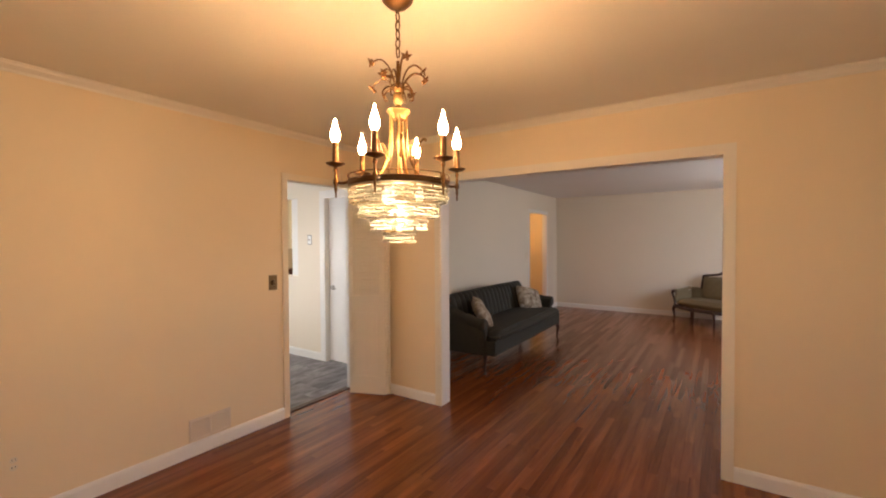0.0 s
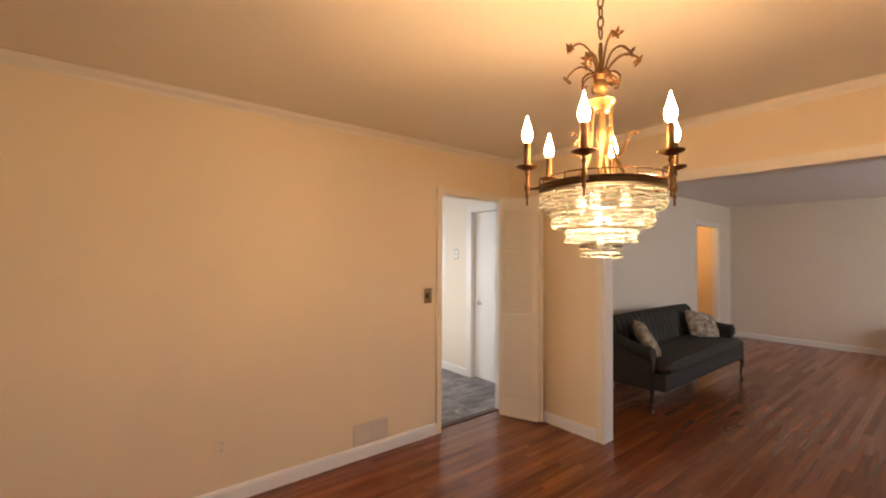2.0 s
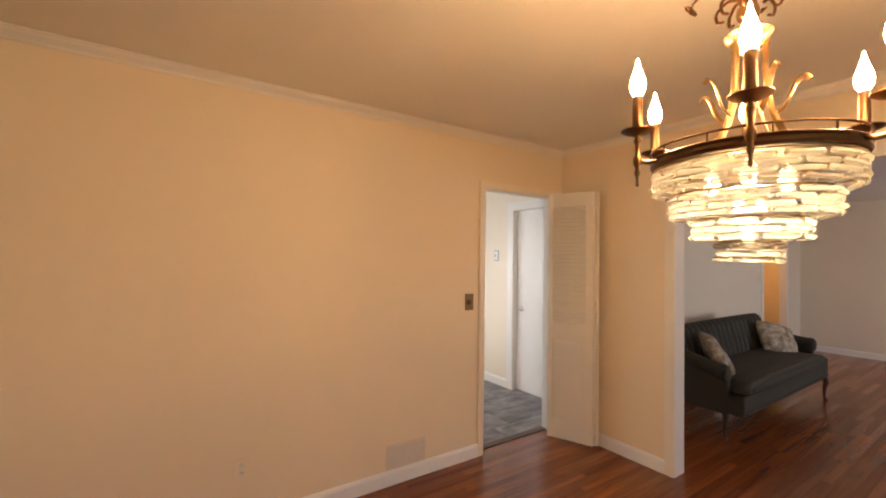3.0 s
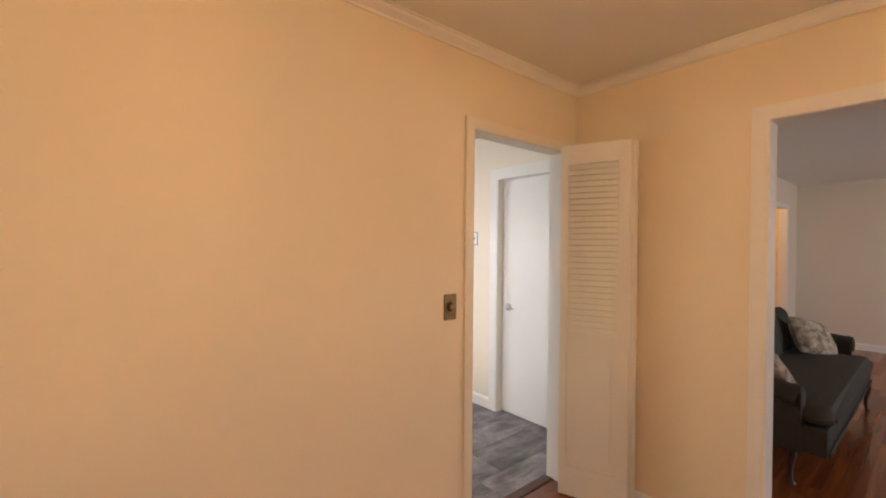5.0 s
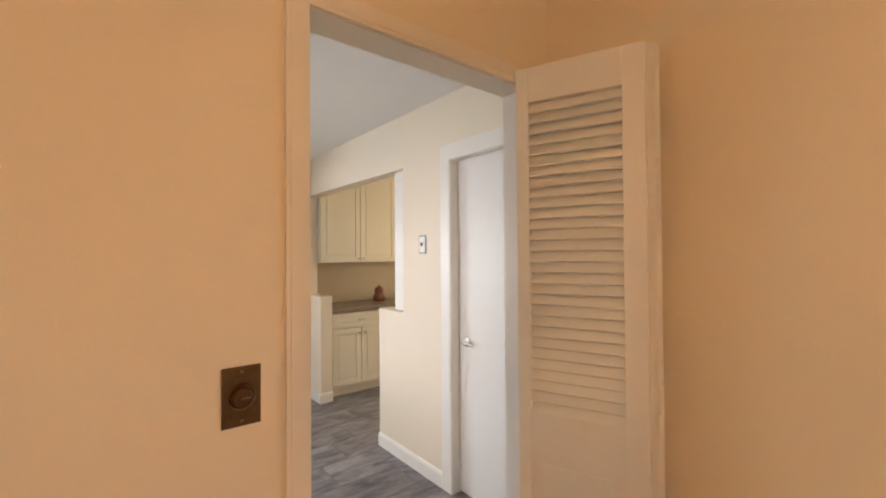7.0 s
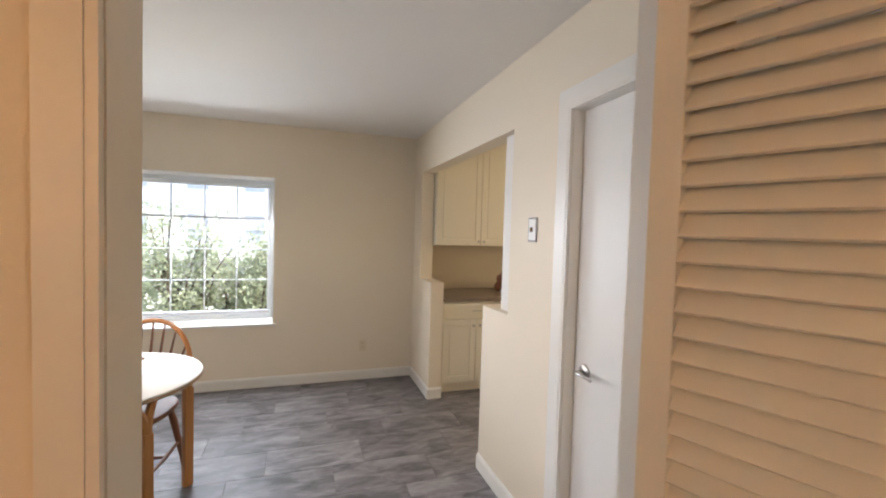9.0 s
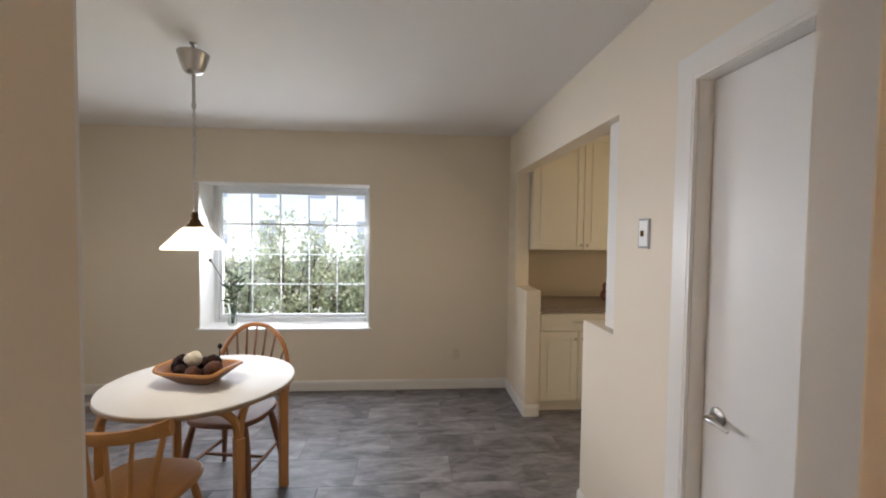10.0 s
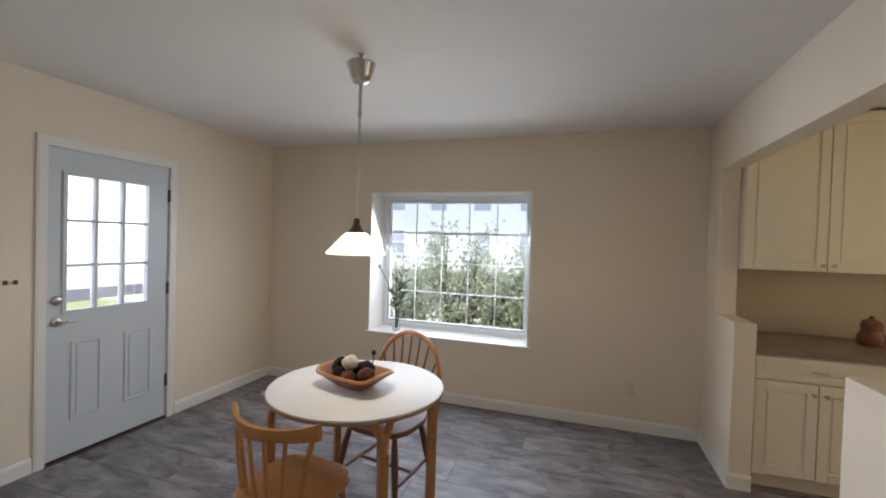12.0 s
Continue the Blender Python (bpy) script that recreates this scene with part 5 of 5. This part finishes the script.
def windsor_chair():
    root = thing("windsor_chair", "amber wooden bow-back windsor chair with dark legs", "chair", pose(-2.205, -1.612, 0, 0, 0, -9))
    out = []
    for i in range(40):
        a = 2 * math.pi * i / 40
        c, s = math.cos(a), math.sin(a)
        out.append((0.215 * abs(c) ** 0.7 * (1 if c > 0 else -1), 0.222 * abs(s) ** 0.7 * (1 if s > 0 else -1)))
    part("seat", prism(out, 0.420, 0.452, bevel=0.012), M_CHERRY, root, "brown wooden saddle seat", True)
    for x, y in ((0.14, 0.15), (0.14, -0.15), (-0.14, 0.14), (-0.14, -0.14)):
        part("leg", tube([(x, y, 0.425), (x * 1.2, y * 1.15, 0.30), (x * 1.35, y * 1.28, 0.17), (x * 1.52, y * 1.42, 0.0)], [0.014, 0.021, 0.017, 0.012], 10), M_CHERRY, root, "dark turned leg", True)
    for s in (-1, 1):
        part("stretcher", tube([(0.19, s * 0.193, 0.165), (0, s * 0.190, 0.165), (-0.19, s * 0.180, 0.165)], [0.008, 0.012, 0.008], 8), M_CHERRY, root, "", True)
    part("stretcher", tube([(0, -0.19, 0.165), (0, 0, 0.165), (0, 0.19, 0.165)], [0.008, 0.012, 0.008], 8), M_CHERRY, root, "", True)
    bow = []
    for i in range(25):
        a = math.pi * i / 24
        h = math.sin(a) ** 0.75
        bow.append((-0.185 - 0.085 * h, 0.256 * math.cos(a) * (1 - 0.08 * (1 - h)), 0.448 + 0.450 * h))
    part("bow", tube(bow, 0.0145, 10), M_BOW, root, "bent amber bow", True)
    for i in range(7):
        u = -0.78 + 1.56 * i / 6
        a = math.acos(u)
        h = math.sin(a) ** 0.75
        part("spindle", tube([(-0.180, u * 0.165, 0.448), (-0.186 - 0.040 * h, u * 0.20, 0.448 + 0.22 * h), (-0.185 - 0.085 * h, u * 0.256, 0.448 + 0.447 * h)], [0.006, 0.0085, 0.0055], 8), M_CHERRY, root, "", True)


windsor_chair()


def dough_bowl():
    m = pose(-1.878, -1.648, 0.735, 0, 0, 76)
    root = thing("wooden_bowl", "carved wooden bowl with a wavy light rim on the table", "bowl", m)
    bm = bmesh.new()
    n = 40
    levels = [(0.42, 0.0), (0.50, 0.003), (0.76, 0.034), (0.97, 0.060), (1.02, 0.068), (0.97, 0.072), (0.86, 0.064), (0.70, 0.036), (0.46, 0.016), (0.0, 0.013)]
    rings = []
    for f, z in levels:
        ring = []
        for i in range(n):
            a = 2 * math.pi * i / n
            c, s = math.cos(a), math.sin(a)
            x = 0.182 * abs(c) ** 0.40 * (1 if c > 0 else -1) * f
            y = 0.128 * abs(s) ** 0.42 * (1 if s > 0 else -1) * f
            lift = (abs(c) ** 6) * 0.016 * (f if z > 0.03 else 0)
            ring.append(bm.verts.new((x, y, z + lift)))
        rings.append(ring)
    for a, b in zip(rings, rings[1:]):
        for i in range(n):
            j = (i + 1) % n
            bm.faces.new((a[i], a[j], b[j], b[i]))
    bm.faces.new(rings[0])
    bmesh.ops.remove_doubles(bm, verts=rings[-1], dist=0.0005)
    part("bowl_body", bm, M_BOWLWOOD, root, "", True)
    rim = [(0.182 * 1.0 * abs(math.cos(a)) ** 0.40 * (1 if math.cos(a) > 0 else -1), 0.128 * abs(math.sin(a)) ** 0.42 * (1 if math.sin(a) > 0 else -1), 0.070 + 0.016 * abs(math.cos(a)) ** 6) for a in [2 * math.pi * (i + 0.5) / n for i in range(n)]]
    part("rim", tube(rim, 0.0085, 6, closed=True), M_BIRCH, root, "worn pale rim", True)
    balls = [("white", M_WHITEBALL, -0.02, -0.015, 0.114, 0.041), ("dark", M_DARKBALL, -0.105, 0.005, 0.078, 0.046), ("dark", M_DARKBALL, -0.055, -0.055, 0.062, 0.038), ("brown", M_BROWNBALL, 0.015, -0.065, 0.058, 0.037), ("dark", M_DARKBALL, 0.062, 0.020, 0.090, 0.044), ("brown", M_BROWNBALL, 0.108, -0.030, 0.077, 0.043), ("dark", M_DARKBALL, -0.02, 0.060, 0.064, 0.040), ("dark", M_DARKBALL, 0.045, -0.02, 0.042, 0.034), ("dark", M_DARKBALL, -0.085, -0.015, 0.110, 0.030)]
    rg = random.Random(5)
    for kind, mat, x, y, z, r in balls:
        bm = bmesh.new()
        bmesh.ops.create_icosphere(bm, subdivisions=3, radius=r)
        seed = rg.uniform(0, 50)
        for v in bm.verts:
            v.co *= 1 + 0.16 * noise.noise(v.co * (70 if kind == "dark" else 45) + Vector((seed, 0, 0)))
        b = part("decorative_ball", bm, mat, None, "", True, m @ pose(x, y, z))
        tagged(b, {"white": "cream woven decorative ball in the wooden bowl", "dark": "dark brown dried pod ball in the wooden bowl", "brown": "reddish brown dried ball in the wooden bowl"}[kind], "decorative ball", "balls in the bowl")
    tw = thing("pine_twig", "dark twig with a seed pod in the wooden bowl", "twig", m @ pose(0.075, 0.045, 0.10))
    part("stalk", tube(smooth_line([(0, 0, 0), (0.004, 0.004, 0.03), (0.0, 0.01, 0.058)], 4), 0.003, 6), M_DARKBALL, tw, "", True)
    part("pod", lathe([(0, -0.014), (0.010, -0.008), (0.013, 0.0), (0.008, 0.012), (0, 0.017)], 10, m=pose(0, 0.012, 0.068)), M_DARKBALL, tw, "", True)


dough_bowl()


# ---- galley kitchen beyond the pass-through ----
def raised_door(parent, name, x, y0, y1, z0, z1, label=""):
    """A cabinet front that faces +x, with a frame and a raised centre panel."""
    w = 0.055 if z1 - z0 > 0.3 else 0.034
    bm = bmesh.new()
    for a, b, c, d in ((y0, y0 + w, z0, z1), (y1 - w, y1, z0, z1), (y0 + w, y1 - w, z0, z0 + w), (y0 + w, y1 - w, z1 - w, z1)):
        box(x, x + 0.020, a, b, c, d, bm, bevel=0.002)
    front = part(name, bm, M_CAB, parent, label)
    field = box(x, x + 0.012, y0 + w, y1 - w, z0 + w, z1 - w)
    box(x + 0.0118, x + 0.018, y0 + w + 0.014, y1 - w - 0.014, z0 + w + 0.014, z1 - w - 0.014, field, bevel=0.0028)
    part("panel", field, M_CAB, front)
    return front


def knob(parent, x, y, z):
    part("knob", lathe([(0, 0), (0.006, 0), (0.005, 0.010), (0.013, 0.018), (0.014, 0.024), (0, 0.028)], 14, m=pose(x, y, z, 0, 90)), M_NICKEL, parent, "small nickel knob", True)


def pull(parent, x, y, z):
    line = [(x, y - 0.042, z), (x + 0.022, y - 0.036, z), (x + 0.026, y, z), (x + 0.022, y + 0.036, z), (x, y + 0.042, z)]
    part("handle", tube(smooth_line(line, 4), 0.005, 8), M_NICKEL, parent, "nickel bow handle", True)


BX, UX = -3.050, -3.330
edges = [0.505, 1.180, 1.850, 2.520, 3.195]
for y0, y1 in zip(edges, edges[1:]):
    c = thing("base_cabinet", "cream raised-panel base cabinet with drawer and double doors", "cabinet", group="base cabinets")
    part("body", box(NOOK_X + 0.002, BX, y0 + 0.001, y1 - 0.001, 0.105, 0.862), M_CAB, c)
    part("toe_kick", box(NOOK_X + 0.002, BX - 0.06, y0 + 0.001, y1 - 0.001, 0.002, 0.105), M_CAB, c, "recessed toe kick")
    mid = (y0 + y1) / 2
    pull(raised_door(c, "drawer", BX, y0 + 0.012, y1 - 0.012, 0.710, 0.848), BX + 0.020, mid, 0.780)
    knob(raised_door(c, "door", BX, y0 + 0.012, mid - 0.003, 0.118, 0.698), BX + 0.020, mid - 0.032, 0.640)
    knob(raised_door(c, "door", BX, mid + 0.003, y1 - 0.012, 0.118, 0.698), BX + 0.020, mid + 0.032, 0.640)
edges = [0.505, 1.460, 2.330, 3.195]
for y0, y1 in zip(edges, edges[1:]):
    c = thing("wall_cabinet", "cream raised-panel wall cabinet with double doors", "cabinet", group="wall cabinets")
    part("body", box(NOOK_X + 0.002, UX, y0 + 0.001, y1 - 0.001, 1.372, 2.415), M_CAB, c)
    mid = (y0 + y1) / 2
    knob(raised_door(c, "door", UX, y0 + 0.010, mid - 0.003, 1.378, 2.395), UX + 0.020, mid - 0.028, 1.415)
    knob(raised_door(c, "door", UX, mid + 0.003, y1 - 0.010, 1.378, 2.395), UX + 0.020, mid + 0.028, 1.415)
ct = box(NOOK_X + 0.002, BX + 0.035, 0.503, 3.197, 0.864, 0.902, bevel=0.005)
tagged(part("countertop", ct, M_COUNTER), "brown speckled laminate countertop on the base cabinets", "countertop")
structure("backsplash", box(NOOK_X, NOOK_X + 0.008, 0.503, 3.197, 0.904, 1.370), M_SPLASH, "plain tan backsplash behind the counter", "backsplash")

jar = thing("canister", "reddish brown earthenware canister on the counter", "canister", pose(-3.43, 1.29, 0.902))
part("canister_body", lathe([(0, 0), (0.058, 0), (0.070, 0.020), (0.072, 0.055), (0.058, 0.085), (0.050, 0.100), (0.056, 0.118), (0.055, 0.140), (0.046, 0.146), (0, 0.146)], 28), M_TERRA, jar, "", True)
part("lid", lathe([(0, 0.146), (0.050, 0.147), (0.048, 0.158), (0.024, 0.170), (0.012, 0.176), (0.014, 0.188), (0, 0.194)], 24), M_TERRA, jar, "rounded lid with knob", True)
cb = thing("serving_bowl", "brown earthenware bowl on the counter", "bowl", pose(-3.42, 1.66, 0.902))
part("bowl_body", lathe([(0, 0), (0.045, 0), (0.05, 0.012), (0.085, 0.06), (0.095, 0.10), (0.088, 0.10), (0.078, 0.062), (0.044, 0.020), (0, 0.018)], 28), M_TERRA, cb, "", True)

# ---- outdoors ----
structure("ground", box(-160, 160, -160, 160, -0.40, -0.30), M_LAWN, "sunlit lawn round the house", "ground")
structure("pavement", box(-4.2, -0.4, -5.6, -3.83, -0.299, -0.12, bevel=0.01), M_CONC, "pale concrete back step", "pavement")
# Assumed ground, kept pale so the gaps in the shrubs look blown out.
structure("pavement", box(-21.5, -7.6, -14, 9, -0.299, -0.285), M_CONC, "pale ground assumed beyond the shrubs", "pavement")
structure("road", box(-60, 60, -14.8, -12.5, -0.299, -0.280), M_ROAD, "grey road beyond the lawn", "road")
# Assumed pale ground that imitates the overexposed white past the road.
structure("pavement", box(-60, 60, -23.9, -14.81, -0.299, -0.270), M_CONC, "pale ground assumed across the road", "pavement")


def shrub(m, spread, height, count, seed):
    """A shrub: forked limbs and many single leaves in uneven clumps."""
    root = thing("shrub", "leafy green garden shrub outside the window", "shrub", m, "shrubs by the window")
    rg = random.Random(seed)
    limbs, tips = bmesh.new(), []
    for i in range(13):
        a = rg.uniform(0, 6.28)
        out = Vector((math.cos(a) * spread * rg.uniform(0.3, 0.95), math.sin(a) * spread * rg.uniform(0.3, 0.95), height * rg.uniform(0.55, 1.0)))
        line = smooth_line([(0, 0, 0), out * 0.4 + Vector((rg.uniform(-.1, .1), rg.uniform(-.1, .1), 0.15)), out], 5)
        tube(line, [0.022 - 0.0015 * k for k in range(len(line))], 6, limbs)
        for k in range(3, len(line)):
            tips.append(line[k])
            for _ in range(2):
                b = line[k] + Vector((rg.gauss(0, 0.16), rg.gauss(0, 0.16), rg.uniform(-0.10, 0.22)))
                tube([line[k], b], [0.006, 0.002], 4, limbs)
                tips.append(b)
    part("trunk", limbs, M_BARK, root, "thin forked limbs")
    verts, faces = [], []
    for _ in range(count):
        c = rg.choice(tips) + Vector((rg.gauss(0, 0.085), rg.gauss(0, 0.085), rg.gauss(0, 0.075)))
        long, wide = rg.uniform(0.045, 0.085), rg.uniform(0.016, 0.028)
        turn = Euler((rg.uniform(-1.2, 1.2), rg.uniform(-1.2, 1.2), rg.uniform(0, 6.28))).to_matrix()
        i = len(verts)
        for p in ((0, 0, 0), (long * 0.5, wide, 0.008), (long, 0, -0.006), (long * 0.5, -wide, 0.008)):
            verts.append(c + turn @ Vector(p))
        faces += [(i, i + 1, i + 2), (i, i + 2, i + 3)]
    me = bpy.data.meshes.new("crown")
    me.from_pydata(verts, [], faces)
    me.materials.append(M_LEAF)
    crown = new("crown", me)
    crown.parent = root
    tagged(crown, "many small green leaves", kind="stuff")


for x, y, s, h, n, seed in ((-5.75, -1.25, 0.62, 1.38, 3600, 1), (-5.75, -0.35, 0.6, 1.12, 3300, 2), (-5.85, -2.2, 0.62, 1.62, 3400, 3), (-6.6, -1.6, 0.8, 1.2, 2600, 4), (-6.4, 0.5, 0.7, 1.0, 2600, 5), (-6.4, -3.2, 0.7, 1.2, 2200, 6)):
    shrub(pose(x, y, -0.30), s, h + 0.3, n, seed)


# The sky's reflection is put into the colour of these panes.
M_FARGLASS = material("sky_tinted_far_glass", (0.42, 0.44, 0.50), 0.2)


def house(m, w, d, h, rows):
    """A neighbour's house: sided walls, windows with frames, a pitched roof. Its front faces local +x."""
    root = thing("neighbour_house", "white sided two-storey neighbour house with dark roof", "house", m)
    body = box(-d, 0, -w / 2, w / 2, 0, h)
    part("wall", body, M_SIDING, root)
    n = int(h / 0.2)
    for i in range(n):
        z = 0.2 * i
        b = bmesh.new()
        vs = [b.verts.new(p) for p in ((0.002, -w / 2, z + 0.2), (0.022, -w / 2, z), (0.022, w / 2, z), (0.002, w / 2, z + 0.2), (0.002, -w / 2, z), (0.002, w / 2, z))]
        b.faces.new((vs[0], vs[1], vs[2], vs[3]))
        b.faces.new((vs[1], vs[4], vs[5], vs[2]))
        part("siding_board", b, M_SIDING, root)
    roof = bmesh.new()
    prof = [(0.5, h - 0.05), (-d / 2, h + d * 0.28), (-d - 0.5, h - 0.05), (-d - 0.5, h - 0.2), (-d / 2, h + d * 0.28 - 0.18), (0.5, h - 0.2)]
    a = [roof.verts.new((x, -w / 2 - 0.4, z)) for x, z in prof]
    b = [roof.verts.new((x, w / 2 + 0.4, z)) for x, z in prof]
    roof.faces.new(a)
    roof.faces.new(b)
    for i in range(6):
        j = (i + 1) % 6
        roof.faces.new((a[i], a[j], b[j], b[i]))
    part("roof", roof, M_ROOF, root, "grey shingle roof")
    for z0 in rows:
        for y in np.arange(-w / 2 + 1.6, w / 2 - 1.2, 2.6):
            f = bmesh.new()
            for p, q, r, s in ((y - 0.55, y + 0.55, z0 - 0.08, z0), (y - 0.55, y + 0.55, z0 + 1.4, z0 + 1.48), (y - 0.55, y - 0.47, z0, z0 + 1.4), (y + 0.47, y + 0.55, z0, z0 + 1.4), (y - 0.47, y + 0.47, z0 + 0.67, z0 + 0.73)):
                box(0.023, 0.07, p, q, r, s, f)
            wd = part("window", f, M_TRIM, root, "white framed sash window")
            part("pane", box(0.024, 0.034, y - 0.47, y + 0.47, z0, z0 + 1.4), M_FARGLASS, wd, "pane coloured pale like reflected sky")
    return root


house(pose(-23, -4.0, -0.3), 17, 8, 5.4, (1.0, 3.6))
# Second house is assumed: a white front to fill the overexposed door view.
house(pose(-6, -24, -0.3, 0, 0, 90), 30, 8, 5.6, ())
wl = thing("garden_wall", "low pale concrete garden wall beyond the shrubs", "garden wall", pose(0, 0, 0))
part("wall_body", box(-12.3, -12.0, -14, 8, -0.30, 0.55, bevel=0.02), M_CONC, wl)
part("coping", box(-12.36, -11.94, -14.05, 8.05, 0.55, 0.62, bevel=0.015), M_CONC, wl)


# ---- pieces of the floors ----
def plank_mesh(x0, x1, y0, y1, z, ch, bm=None, tilt=0.0):
    """A board top with eased edges."""
    b = bm or bmesh.new()
    lo = [b.verts.new(p) for p in ((x0, y0, z - 0.004), (x1, y0, z - 0.004), (x1, y1, z - 0.004), (x0, y1, z - 0.004))]
    hi = [b.verts.new(p) for p in ((x0 + ch, y0 + ch, z), (x1 - ch, y0 + ch, z), (x1 - ch, y1 - ch, z), (x0 + ch, y1 - ch, z))]
    for v, up in zip(hi, (-tilt, tilt, tilt, -tilt)):
        v.co.z += up
    b.faces.new(hi)
    for i in range(4):
        j = (i + 1) % 4
        b.faces.new((lo[i], lo[j], hi[j], hi[i]))
    return b


rng = random.Random(7)
STRIP = 0.0572
rests, boards = [bmesh.new() for _ in range(12)], 0
floor_wood = bpy.data.objects["floor_wood"]
x = -0.055
while x < LIV_E - 0.01:
    y = DIN_S - rng.uniform(0, 0.9)
    x1 = min(x + STRIP, LIV_E)
    while y < LIV_N:
        y1 = min(y + rng.uniform(0.45, 1.5), LIV_N)
        lo, hi = max(y, DIN_S), y1
        if x < 0.0:  # under the nook doorway and the hall doorway only
            for a, b in ((DOOR_Y0 + 0.004, DOOR_Y1 - 0.004),):
                p, q = max(lo, a), min(hi, b)
                if q - p > 0.05:
                    plank_mesh(x, x1 - 0.0001, p, q - 0.0006, 0.0, 0.0003, rng.choice(rests))
        elif hi - lo > 0.05:
            near = 0.0 < x < 3.3 and -2.8 < lo and hi < 1.6
            if near and boards < 300:
                part("board", plank_mesh(x, x1 - 0.0001, lo, hi - 0.0006, rng.uniform(-0.0001, 0.0001), 0.0002, None, rng.uniform(-0.00012, 0.00012)), M_OAK, floor_wood)
                boards += 1
            else:
                plank_mesh(x, x1 - 0.0001, lo, hi - 0.0006, rng.uniform(-0.0001, 0.0001), 0.0002, rng.choice(rests), rng.uniform(-0.00012, 0.00012))
        y = y1
    x += STRIP
for rest in rests:
    tagged(part("strip_flooring", rest, M_OAK, floor_wood), "red-brown oak strip flooring", kind="stuff")

floor_tile = bpy.data.objects["floor_tile"]
TX, TY, G = 0.300, 0.600, 0.002
row = 0
x = NOOK_X + 0.02
while x < -0.06:
    y = NOOK_S - (0.0, 0.2, 0.4)[row % 3]
    while y < 3.2:
        a, b, c, d = max(x, NOOK_X), min(x + TX - G, -0.062), max(y, NOOK_S), min(y + TY - G, 3.2)
        if b - a > 0.03 and d - c > 0.03:
            bm = plank_mesh(a, b, c, d, rng.uniform(-0.0002, 0.0002), 0.0007)
            part("tile", bm, M_TILE, floor_tile)
        y += TY
    x += TX
    row += 1
